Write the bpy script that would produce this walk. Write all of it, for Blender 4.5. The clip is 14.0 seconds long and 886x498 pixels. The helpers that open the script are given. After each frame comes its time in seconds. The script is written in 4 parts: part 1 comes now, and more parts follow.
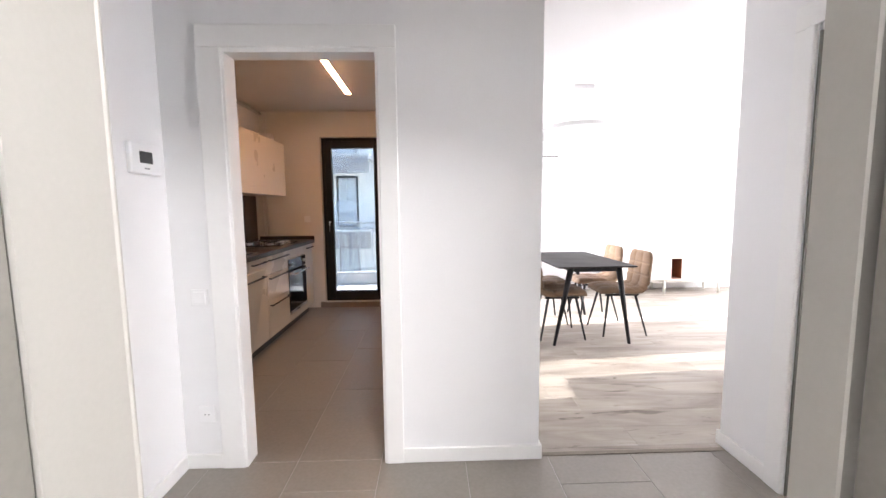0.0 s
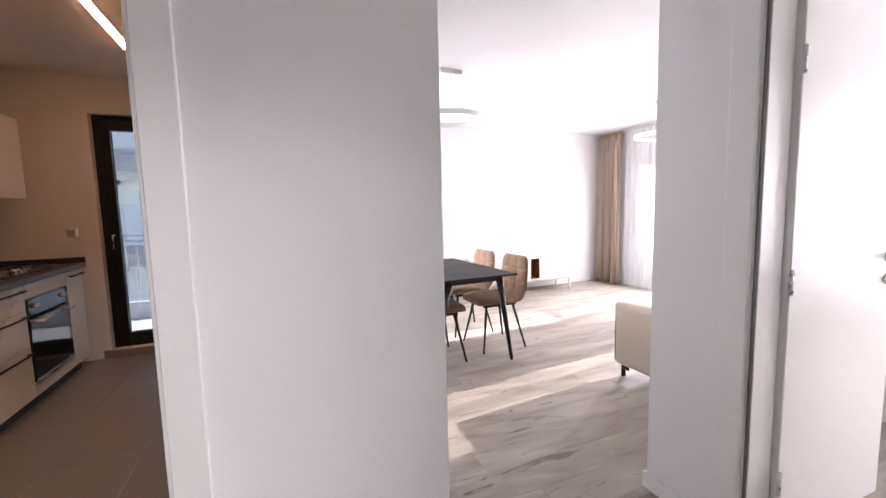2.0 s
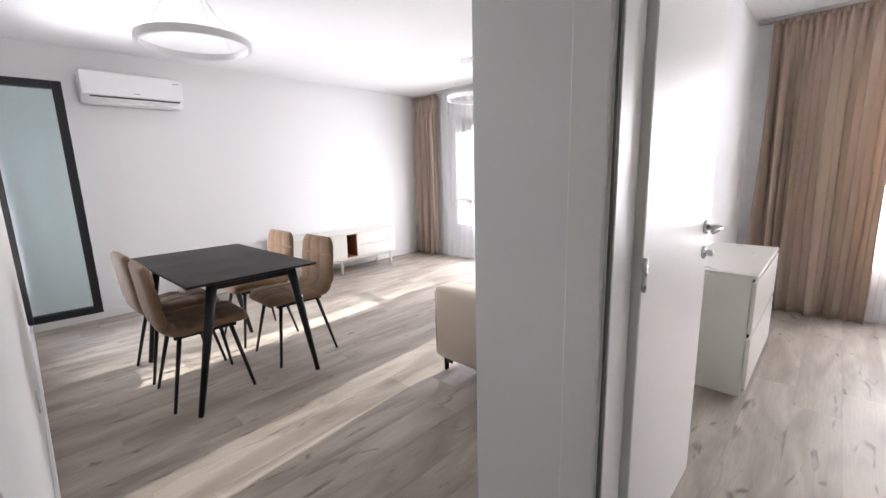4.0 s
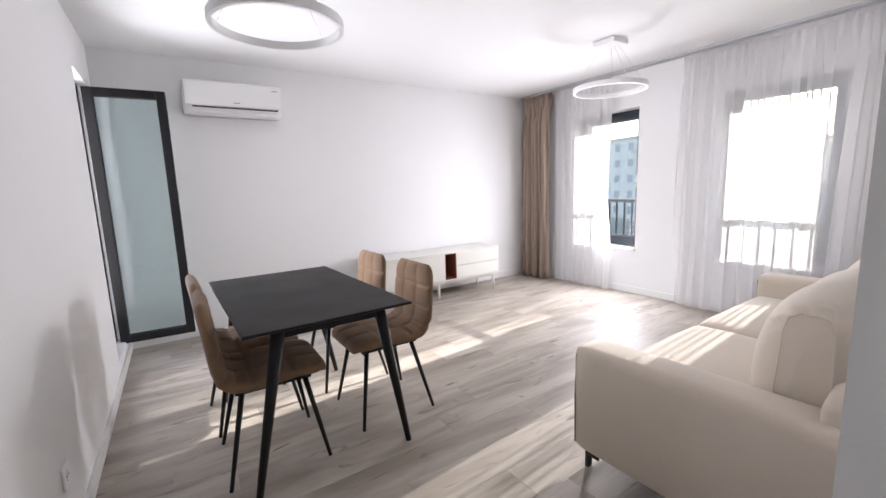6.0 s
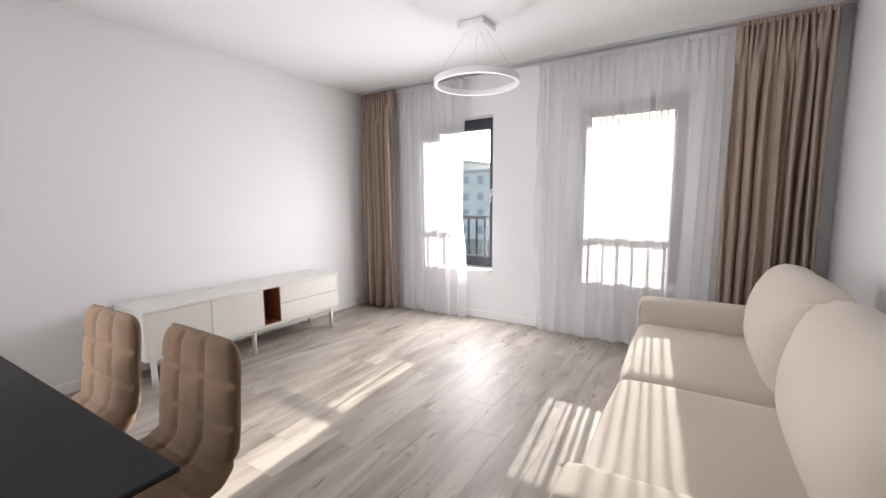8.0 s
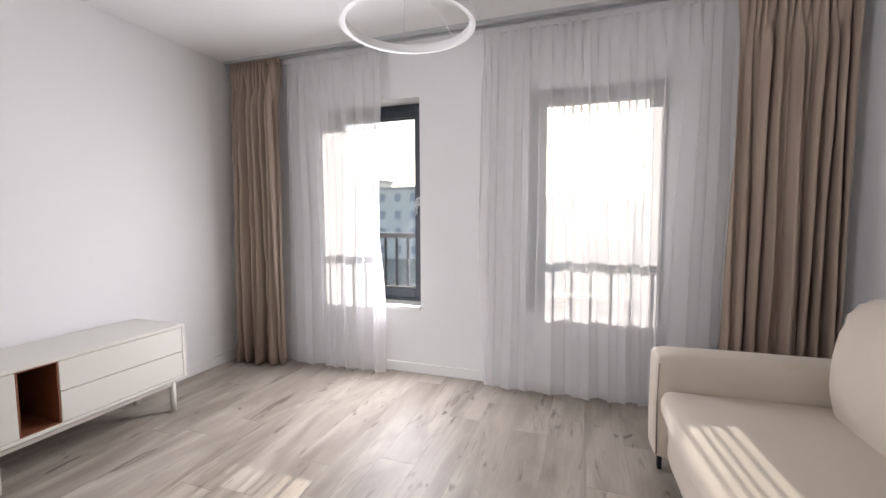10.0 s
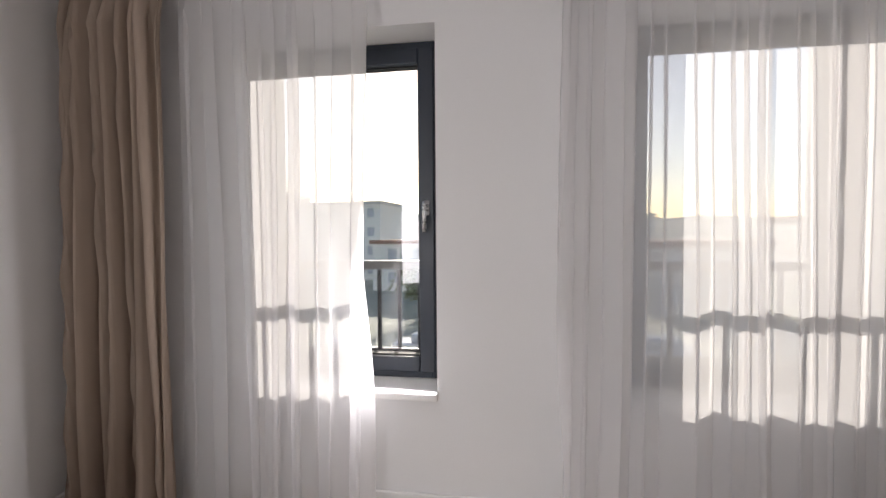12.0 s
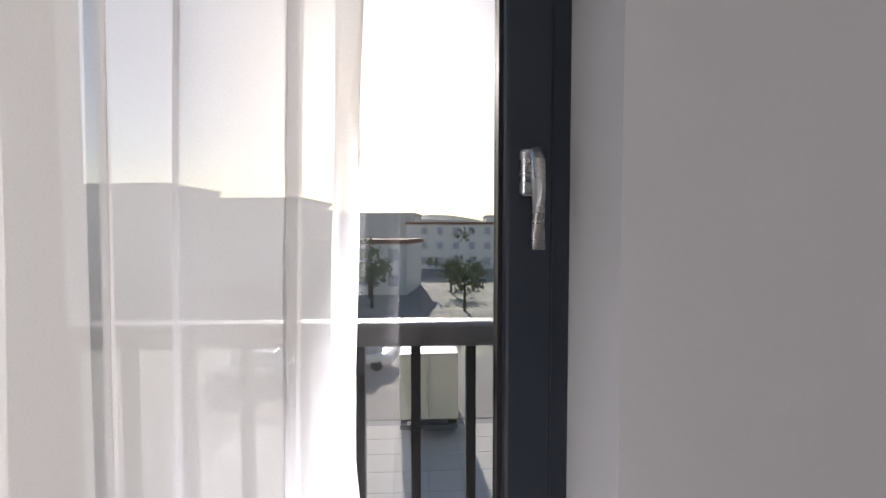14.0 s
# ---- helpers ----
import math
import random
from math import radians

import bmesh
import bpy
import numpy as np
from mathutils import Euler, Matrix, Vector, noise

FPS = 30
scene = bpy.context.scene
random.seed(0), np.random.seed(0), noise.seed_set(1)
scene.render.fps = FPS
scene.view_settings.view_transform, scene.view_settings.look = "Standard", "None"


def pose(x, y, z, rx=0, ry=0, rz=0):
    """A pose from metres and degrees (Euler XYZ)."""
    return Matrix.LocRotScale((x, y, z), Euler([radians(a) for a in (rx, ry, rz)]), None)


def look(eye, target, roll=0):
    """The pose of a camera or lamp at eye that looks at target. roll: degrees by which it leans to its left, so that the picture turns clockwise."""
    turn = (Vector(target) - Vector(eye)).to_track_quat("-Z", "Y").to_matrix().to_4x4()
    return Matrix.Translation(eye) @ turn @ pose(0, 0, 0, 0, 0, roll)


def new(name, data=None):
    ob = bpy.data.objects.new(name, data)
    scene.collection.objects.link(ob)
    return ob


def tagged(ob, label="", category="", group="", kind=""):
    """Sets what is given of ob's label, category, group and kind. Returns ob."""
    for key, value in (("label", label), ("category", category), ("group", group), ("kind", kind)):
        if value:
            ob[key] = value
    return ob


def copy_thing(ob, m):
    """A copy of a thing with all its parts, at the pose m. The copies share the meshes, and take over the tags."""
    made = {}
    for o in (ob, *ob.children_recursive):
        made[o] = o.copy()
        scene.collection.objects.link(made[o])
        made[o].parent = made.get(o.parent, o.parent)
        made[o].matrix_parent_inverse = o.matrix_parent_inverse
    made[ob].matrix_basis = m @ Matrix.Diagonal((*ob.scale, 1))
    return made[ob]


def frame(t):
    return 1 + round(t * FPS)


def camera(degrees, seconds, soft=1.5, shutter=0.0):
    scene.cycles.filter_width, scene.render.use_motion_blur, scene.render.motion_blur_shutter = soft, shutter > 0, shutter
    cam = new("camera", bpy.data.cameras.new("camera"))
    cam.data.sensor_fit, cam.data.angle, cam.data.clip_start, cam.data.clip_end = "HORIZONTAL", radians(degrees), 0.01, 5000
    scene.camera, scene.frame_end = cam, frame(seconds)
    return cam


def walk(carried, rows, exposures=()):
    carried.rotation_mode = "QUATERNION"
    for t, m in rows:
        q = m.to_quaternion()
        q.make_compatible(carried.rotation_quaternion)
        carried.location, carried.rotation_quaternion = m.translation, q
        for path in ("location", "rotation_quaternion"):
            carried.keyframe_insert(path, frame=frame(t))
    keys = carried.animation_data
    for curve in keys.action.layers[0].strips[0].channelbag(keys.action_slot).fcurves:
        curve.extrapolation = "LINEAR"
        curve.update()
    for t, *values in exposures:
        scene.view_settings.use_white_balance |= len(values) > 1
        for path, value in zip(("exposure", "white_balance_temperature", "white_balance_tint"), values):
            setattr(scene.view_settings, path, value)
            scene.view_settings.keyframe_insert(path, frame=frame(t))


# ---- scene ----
cam = camera(94.6, 14.0)
PATH = [
    (0, (1.55, 1.382, 1.293), (1.609, 3.37, 1.09), -0.6),
    (0.5, (1.563, 1.62, 1.303), (1.583, 3.613, 1.138), -0.8),
    (1, (1.582, 1.803, 1.298), (1.614, 3.796, 1.134), -1.1),
    (1.5, (1.568, 1.972, 1.292), (1.859, 3.943, 1.112), -1.35),
    (2, (1.594, 2.161, 1.298), (2.353, 4.001, 1.097), -1.4),
    (2.5, (1.7, 2.293, 1.287), (2.924, 3.857, 1.047), -1.28),
    (2.7, (1.775, 2.331, 1.286), (3.11, 3.797, 1.03), -1.45),
    (4.8, (2.349, 2.864, 1.275), (3.759, 4.226, 0.877), -1.3),
    (5, (2.399, 2.907, 1.268), (3.69, 4.382, 0.87), -0.9),
    (5.5, (2.464, 3.053, 1.268), (3.538, 4.701, 0.907), -0.9),
    (6, (2.521, 3.329, 1.274), (3.601, 4.986, 0.976), -2.0),
    (6.5, (2.603, 3.535, 1.247), (3.823, 5.095, 0.969), -2.3),
    (7, (2.77, 3.753, 1.261), (4.157, 5.169, 0.997), -1.7),
    (7.5, (2.917, 3.935, 1.243), (4.466, 5.172, 0.981), -0.9),
    (8, (3.077, 4.185, 1.235), (4.754, 5.247, 0.995), -0.4),
    (8.2, (3.138, 4.247, 1.228), (4.854, 5.247, 0.994), -0.4),
    (10.3, (4.15, 5.032, 1.18), (6.073, 5.57, 1.052), -0.4),
    (10.5, (4.253, 5.176, 1.178), (6.196, 5.639, 1.065), -0.6),
    (11, (4.52, 5.358, 1.181), (6.476, 5.758, 1.07), -0.8),
    (11.5, (4.798, 5.578, 1.175), (6.771, 5.905, 1.1), -0.9),
]
LATE = [  # x, y, z, yaw, pitch, lean towards the end of the walk
    (12, 5.13, 5.714, 1.19, -82.4, -2.06, 0.4),
    (12.5, 5.42, 5.863, 1.2, -85.0, -2.0, 0.3),
    (13, 5.74, 5.993, 1.205, -86.0, -1.6, 0.0),
    (13.5, 6.07, 6.115, 1.205, -88.5, -2.2, 0.0),
    (14, 6.38, 6.195, 1.222, -93.0, -2.2, 0.0),
]
EXPOSURES = [  # seconds, stops, kelvin, tint
    (0, 4.55, 6350, 11), (1, 4.2, 6350, 14), (1.5, 4.02, 6400, 16), (2, 3.9, 6400, 17), (2.7, 3.7, 6550, 14), (5, 3.08, 6250, 10),
    (5.5, 3.15, 6300, 10), (6, 3.08, 6300, 11), (6.5, 2.88, 6400, 11), (7, 2.88, 6450, 10), (8, 2.76, 6500, 10), (10.5, 2.4, 6500, 11),
    (11.5, 2.18, 6700, 11), (12, 2.02, 6700, 11), (12.5, 1.82, 6650, 11), (13, 1.72, 6400, 13), (13.5, 1.55, 6450, 12), (14, 1.3, 6450, 13)]
walk(cam, [(t, look(eye, target, roll)) for t, eye, target, roll in PATH]
     + [(t, pose(x, y, z, 90 + p, r, yaw)) for t, x, y, z, yaw, p, r in LATE], EXPOSURES)

# ---- light ----
SUN_EL, SUN_AZ = radians(22.2), radians(5.2)      # azimuth from +x towards +y
world = bpy.data.worlds.new("sky")
scene.world = world
world.use_nodes = True
wn = world.node_tree
sky = wn.nodes.new("ShaderNodeTexSky")
sky.sky_type, sky.sun_disc = "NISHITA", False
sky.sun_elevation, sky.sun_rotation = SUN_EL, radians(90) - SUN_AZ
wn.links.new(sky.outputs[0], wn.nodes["Background"].inputs[0])
wn.nodes["Background"].inputs[1].default_value = 0.12

sun = new("sun", bpy.data.lights.new("sun", "SUN"))
sun.data.energy, sun.data.angle, sun.data.color = 5.0, radians(0.5), (1.0, 0.945, 0.87)
sdir = Vector((math.cos(SUN_EL) * math.cos(SUN_AZ), math.cos(SUN_EL) * math.sin(SUN_AZ), math.sin(SUN_EL)))
sun.matrix_world = look(sdir * 50, (0, 0, 0))


def area(name, eye, target, w, h, watts, col=(1, 1, 1), spread=180):
    la = bpy.data.lights.new(name, "AREA")
    la.shape, la.size, la.size_y, la.energy, la.color = "RECTANGLE", w, h, watts, col
    la.spread = radians(spread)
    ob = new(name, la)
    ob.matrix_world = look(eye, target)
    return ob


SKYC = (0.97, 0.945, 1.0)
area("open_window_light", (6.745, 6.1, 1.02), (4.8, 6.25, 0.65), 0.25, 0.95, 6.8, SKYC)
area("bedroom_window_light", (7.235, 1.9, 1.3), (0, 1.9, 1.1), 1.4, 1.5, 60, SKYC)
area("balcony_window_light", (1.95, 7.15, 1.2), (6.2, 3.6, 1.4), 0.48, 1.7, 6, SKYC, 110)
area("stairwell_light", (2.2, 0.45, 2.38), (1.7, 0.9, 0), 0.6, 0.6, 5.5, (1.0, 0.975, 0.965))

# ---- materials ----


def mat(name, col, rough=0.5, metal=0.0, var=0.08, scale=6.0, fine=90.0, bump=0.05, spec=0.5, sheen=0.0, stretch=(1, 1, 1), coat=0.0, rnd=0.0):
    """A surface with colour variation at two scales and a fine relief."""
    m = bpy.data.materials.new(name)
    m.use_nodes = True
    n, l = m.node_tree.nodes, m.node_tree.links
    b = n["Principled BSDF"]
    tc = n.new("ShaderNodeTexCoord")
    mp = n.new("ShaderNodeMapping")
    mp.inputs["Scale"].default_value = stretch
    l.new(tc.outputs["Object"], mp.inputs[0])
    a, f = n.new("ShaderNodeTexNoise"), n.new("ShaderNodeTexNoise")
    a.inputs["Scale"].default_value, f.inputs["Scale"].default_value = scale, fine
    a.inputs["Detail"].default_value, f.inputs["Detail"].default_value = 4, 3
    l.new(mp.outputs[0], a.inputs[0]), l.new(mp.outputs[0], f.inputs[0])
    add = n.new("ShaderNodeMath")
    add.operation = "ADD"
    l.new(a.outputs[0], add.inputs[0]), l.new(f.outputs[0], add.inputs[1])
    last = add.outputs[0]
    if rnd:
        oi, mu, ad = n.new("ShaderNodeObjectInfo"), n.new("ShaderNodeMath"), n.new("ShaderNodeMath")
        mu.operation, ad.operation, mu.inputs[1].default_value = "MULTIPLY_ADD", "ADD", rnd
        mu.inputs[2].default_value = -rnd / 2
        l.new(oi.outputs["Random"], mu.inputs[0]), l.new(mu.outputs[0], ad.inputs[0]), l.new(last, ad.inputs[1])
        last = ad.outputs[0]
    r = n.new("ShaderNodeMapRange")
    r.inputs[1].default_value, r.inputs[2].default_value = 0.6, 1.4
    r.inputs[3].default_value, r.inputs[4].default_value = 1 - var, 1 + var
    l.new(last, r.inputs[0])
    mx = n.new("ShaderNodeVectorMath")
    mx.operation = "SCALE"
    mx.inputs[0].default_value = col[:3]
    l.new(r.outputs[0], mx.inputs["Scale"])
    l.new(mx.outputs[0], b.inputs["Base Color"])
    rr = n.new("ShaderNodeMapRange")
    rr.inputs[1].default_value, rr.inputs[2].default_value = 0.3, 0.7
    rr.inputs[3].default_value, rr.inputs[4].default_value = max(0.02, rough - 0.06), min(1, rough + 0.06)
    l.new(a.outputs[0], rr.inputs[0]), l.new(rr.outputs[0], b.inputs["Roughness"])
    b.inputs["Metallic"].default_value, b.inputs["Specular IOR Level"].default_value = metal, spec
    b.inputs["Sheen Weight"].default_value, b.inputs["Coat Weight"].default_value = sheen, coat
    if bump:
        bp = n.new("ShaderNodeBump")
        bp.inputs["Strength"].default_value, bp.inputs["Distance"].default_value = bump, 0.004
        l.new(f.outputs[0], bp.inputs["Height"]), l.new(bp.outputs[0], b.inputs["Normal"])
    return m


def oak(name):
    """Grey-washed oak laminate, grain along local x, with knots and dark streaks, each board shifted by chance."""
    m = bpy.data.materials.new(name)
    m.use_nodes = True
    n, l = m.node_tree.nodes, m.node_tree.links
    b = n["Principled BSDF"]
    tc, oi = n.new("ShaderNodeTexCoord"), n.new("ShaderNodeObjectInfo")
    sh = n.new("ShaderNodeVectorMath")
    sh.operation = "MULTIPLY_ADD"
    sh.inputs[1].default_value = (57.0, 31.0, 13.0)
    l.new(oi.outputs["Random"], sh.inputs[0]), l.new(tc.outputs["Object"], sh.inputs[2])

    def tex(scale, st, detail=5, dist=0.0):
        mp, t = n.new("ShaderNodeMapping"), n.new("ShaderNodeTexNoise")
        mp.inputs["Scale"].default_value = st
        t.inputs["Scale"].default_value, t.inputs["Detail"].default_value, t.inputs["Distortion"].default_value = scale, detail, dist
        l.new(sh.outputs[0], mp.inputs[0]), l.new(mp.outputs[0], t.inputs[0])
        return t.outputs[0]
    cloud, grain, streak = tex(1.7, (0.75, 3.2, 1), 4, 0.8), tex(20, (0.3, 6, 1), 6, 0.3), tex(3.6, (0.8, 4.2, 1), 3, 1.2)
    ramp = n.new("ShaderNodeValToRGB")
    e = ramp.color_ramp.elements
    e[0].position, e[0].color = 0.32, (0.262, 0.226, 0.188, 1)
    e[1].position, e[1].color = 0.66, (0.45, 0.405, 0.352, 1)
    l.new(cloud, ramp.inputs[0])
    g = n.new("ShaderNodeMapRange")
    g.inputs[1].default_value, g.inputs[2].default_value, g.inputs[3].default_value, g.inputs[4].default_value = 0.3, 0.7, 0.93, 1.05
    l.new(grain, g.inputs[0])
    mu = n.new("ShaderNodeVectorMath")
    mu.operation = "SCALE"
    l.new(ramp.outputs[0], mu.inputs[0]), l.new(g.outputs[0], mu.inputs["Scale"])
    k = n.new("ShaderNodeMapRange")
    k.inputs[1].default_value, k.inputs[2].default_value, k.inputs[3].default_value, k.inputs[4].default_value = 0.63, 0.74, 0.0, 0.8
    l.new(streak, k.inputs[0])
    mix = n.new("ShaderNodeMix")
    mix.data_type = "RGBA"
    mix.inputs["B"].default_value = (0.13, 0.105, 0.085, 1)
    l.new(k.outputs[0], mix.inputs["Factor"]), l.new(mu.outputs[0], mix.inputs["A"])
    k2 = n.new("ShaderNodeMapRange")
    k2.inputs[1].default_value, k2.inputs[2].default_value, k2.inputs[3].default_value, k2.inputs[4].default_value = 0.69, 0.77, 0.0, 0.8
    l.new(tex(7.0, (0.8, 1.7, 1), 2, 0.7), k2.inputs[0])
    mix2 = n.new("ShaderNodeMix")
    mix2.data_type = "RGBA"
    mix2.inputs["B"].default_value = (0.1, 0.08, 0.065, 1)
    l.new(k2.outputs[0], mix2.inputs["Factor"]), l.new(mix.outputs["Result"], mix2.inputs["A"])
    l.new(mix2.outputs["Result"], b.inputs["Base Color"])
    rg = n.new("ShaderNodeMapRange")
    rg.inputs[3].default_value, rg.inputs[4].default_value = 0.42, 0.6
    l.new(cloud, rg.inputs[0]), l.new(rg.outputs[0], b.inputs["Roughness"])
    bp = n.new("ShaderNodeBump")
    bp.inputs["Strength"].default_value, bp.inputs["Distance"].default_value = 0.12, 0.002
    b.inputs["Specular IOR Level"].default_value = 0.32
    l.new(grain, bp.inputs["Height"]), l.new(bp.outputs[0], b.inputs["Normal"])
    return m


def cloth(name, col, see=0.0, glow=0.4, weave=600.0):
    """Curtain cloth: part see-through, part translucent, part diffuse."""
    m = bpy.data.materials.new(name)
    m.use_nodes = True
    n, l = m.node_tree.nodes, m.node_tree.links
    out = n["Material Output"]
    n.remove(n["Principled BSDF"])
    tc, tx = n.new("ShaderNodeTexCoord"), n.new("ShaderNodeTexNoise")
    tx.inputs["Scale"].default_value, tx.inputs["Detail"].default_value = weave, 2
    l.new(tc.outputs["Object"], tx.inputs[0])
    bp = n.new("ShaderNodeBump")
    bp.inputs["Strength"].default_value, bp.inputs["Distance"].default_value = 0.15, 0.001
    l.new(tx.outputs[0], bp.inputs["Height"])
    d, t, p = n.new("ShaderNodeBsdfDiffuse"), n.new("ShaderNodeBsdfTranslucent"), n.new("ShaderNodeBsdfTransparent")
    d.inputs[0].default_value = t.inputs[0].default_value = (*col, 1)
    l.new(bp.outputs[0], d.inputs["Normal"])
    m1, m2 = n.new("ShaderNodeMixShader"), n.new("ShaderNodeMixShader")
    m1.inputs[0].default_value = glow
    l.new(d.outputs[0], m1.inputs[1]), l.new(t.outputs[0], m1.inputs[2])
    r = n.new("ShaderNodeMapRange")
    r.inputs[3].default_value, r.inputs[4].default_value = max(0, see - 0.06), see + 0.06 if see else 0
    l.new(tx.outputs[0], r.inputs[0]), l.new(r.outputs[0], m2.inputs[0])
    l.new(m1.outputs[0], m2.inputs[1]), l.new(p.outputs[0], m2.inputs[2]), l.new(m2.outputs[0], out.inputs[0])
    return m


def glass(name, col=(1, 1, 1), rough=0.0):
    m = bpy.data.materials.new(name)
    m.use_nodes = True
    b = m.node_tree.nodes["Principled BSDF"]
    b.inputs["Base Color"].default_value = (*col, 1)
    b.inputs["Transmission Weight"].default_value, b.inputs["Roughness"].default_value, b.inputs["IOR"].default_value = 1, rough, 1.45
    return m


def tinted_glass(name, col):
    """Window glazing: a grey tint, added to dim the outside, that daylight passes through, with a faint gloss."""
    m = bpy.data.materials.new(name)
    m.use_nodes = True
    n, l = m.node_tree.nodes, m.node_tree.links
    n.remove(n["Principled BSDF"])
    t, g, x = n.new("ShaderNodeBsdfTransparent"), n.new("ShaderNodeBsdfGlossy"), n.new("ShaderNodeMixShader")
    t.inputs[0].default_value = (*col, 1)
    g.inputs["Roughness"].default_value, x.inputs[0].default_value = 0.02, 0.04
    l.new(t.outputs[0], x.inputs[1]), l.new(g.outputs[0], x.inputs[2]), l.new(x.outputs[0], n["Material Output"].inputs[0])
    return m


def emit(name, col, power):
    m = bpy.data.materials.new(name)
    m.use_nodes = True
    b = m.node_tree.nodes["Principled BSDF"]
    b.inputs["Base Color"].default_value = (*col, 1)
    b.inputs["Emission Color"].default_value, b.inputs["Emission Strength"].default_value = (*col, 1), power
    return m


PAINT = mat("white_wall_paint", (0.8, 0.797, 0.797), 0.75, var=0.015, scale=1.2, fine=160, bump=0.08, spec=0.3)
CEIL = mat("ceiling_paint", (0.82, 0.817, 0.817), 0.8, var=0.012, scale=0.9, fine=120, bump=0.05, spec=0.2)
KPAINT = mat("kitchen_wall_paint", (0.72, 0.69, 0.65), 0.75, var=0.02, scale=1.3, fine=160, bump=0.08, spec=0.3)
TRIMW = mat("white_lacquered_trim", (0.8, 0.795, 0.78), 0.35, var=0.015, scale=3, fine=60, bump=0.02)
DOORW = mat("door_white_film", (0.8, 0.79, 0.765), 0.38, var=0.02, scale=2, fine=80, bump=0.03)
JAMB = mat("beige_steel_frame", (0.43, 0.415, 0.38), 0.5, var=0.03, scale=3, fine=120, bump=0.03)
# frame steel darkened: the shade on the rebates is put into its colour
SHADEJAMB = mat("shaded_beige_steel", (0.22, 0.207, 0.185), 0.5)
OLIVE = mat("olive_grey_seal_and_gap", (0.12, 0.115, 0.095), 0.7)
BLUEFILM = mat("blue_protective_film", (0.05, 0.45, 0.75), 0.3, var=0.06)
TILE = mat("grey_stoneware_tile", (0.24, 0.215, 0.187), 0.36, var=0.12, scale=3.5, fine=60, bump=0.05, rnd=0.25)
GROUT = mat("pale_grout", (0.42, 0.4, 0.37), 0.9, var=0.06, scale=9)
JOINT = mat("dark_board_joint", (0.22, 0.19, 0.155), 0.8)
OAK = oak("grey_oak_laminate")
BLACKTOP = mat("black_matt_tabletop", (0.0125, 0.0115, 0.0112), 0.55, var=0.03, scale=3, fine=300, bump=0.015, spec=0.22)
BLACKMET = mat("black_powder_coat", (0.011, 0.011, 0.012), 0.5, var=0.1, fine=200, bump=0.04, spec=0.3)
VELVET = mat("brown_velvet", (0.2, 0.128, 0.078), 0.85, var=0.25, scale=9, fine=300, bump=0.12, spec=0.2, sheen=0.1)
SEAM = mat("dark_seam", (0.09, 0.05, 0.032), 0.9)
LACQ = mat("cream_lacquer", (0.68, 0.665, 0.61), 0.33, var=0.015, scale=2, fine=70, bump=0.02)
WALNUT = mat("walnut_veneer", (0.2, 0.075, 0.035), 0.45, var=0.3, scale=5, fine=40, stretch=(1, 1, 6), bump=0.05)
SOFA = mat("cream_upholstery", (0.57, 0.5, 0.415), 0.75, var=0.04, scale=5, fine=450, bump=0.15, spec=0.25, sheen=0.25)
PIPING = mat("dark_piping", (0.2, 0.17, 0.14), 0.8)
DRAPE = cloth("taupe_drape", (0.4, 0.318, 0.26), 0.0, 0.08, 500)
BEDDRAPE = cloth("sand_drape", (0.5, 0.4, 0.32), 0.0, 0.2, 500)
SHEER = cloth("white_sheer", (0.85, 0.84, 0.845), 0.4, 0.5, 900)
ANTHRA = mat("anthracite_window_profile", (0.017, 0.025, 0.038), 0.4, var=0.06, fine=180, bump=0.03)
BLKWIN = mat("black_window_profile", (0.008, 0.008, 0.009), 0.45, var=0.06, fine=180, bump=0.03, spec=0.3)
GASKET = mat("rubber_gasket", (0.01, 0.01, 0.01), 0.7)
STEEL = mat("brushed_steel", (0.6, 0.6, 0.6), 0.28, 1.0, var=0.06, fine=140, bump=0.02, stretch=(1, 1, 12))
PLASTIC = mat("white_plastic", (0.82, 0.82, 0.82), 0.32, var=0.01, bump=0.0)
DARKSLOT = mat("dark_slot", (0.015, 0.015, 0.015), 0.6)
SCREEN = mat("black_display", (0.02, 0.022, 0.024), 0.12, var=0.03, bump=0)
GREYINK = mat("grey_print", (0.25, 0.25, 0.26), 0.5, bump=0)
# pane tints are added to hold down the daylight and the bright view
GREYGLASS = tinted_glass("grey_tinted_glass", (0.45, 0.47, 0.5))
DIMGLASS = tinted_glass("pale_dimming_glass", (0.6, 0.6, 0.6))
TEAL = glass("greenish_glass", (0.74, 0.84, 0.845), 0.12)
KFRONT = mat("cream_cabinet_front", (0.62, 0.57, 0.48), 0.3, var=0.015, scale=2, fine=80, bump=0.02)
KTOP = mat("dark_brown_worktop", (0.036, 0.028, 0.023), 0.35, var=0.25, scale=7, fine=120, bump=0.04)
PLINTH = mat("dark_plinth", (0.03, 0.03, 0.035), 0.4)
OVENGL = mat("black_oven_glass", (0.01, 0.01, 0.011), 0.06, var=0.02, bump=0)
LED = emit("warm_led_strip", (1.0, 0.52, 0.26), 4.0)
RINGW = mat("white_ring_lamp", (0.78, 0.78, 0.78), 0.4, bump=0, var=0.01)
DIFFU = mat("opal_diffuser", (0.85, 0.85, 0.84), 0.5, bump=0, var=0.01)
RENDERC = mat("cream_render", (0.78, 0.76, 0.72), 0.9, var=0.08, scale=0.8, fine=20, bump=0.1)
FBRICK = mat("grey_facade_brick", (0.28, 0.27, 0.28), 0.85, var=0.25, scale=1.5, fine=30, bump=0.15, rnd=0.5)
CONC = mat("pale_concrete", (0.55, 0.53, 0.5), 0.85, var=0.1, scale=2, fine=50, bump=0.1)
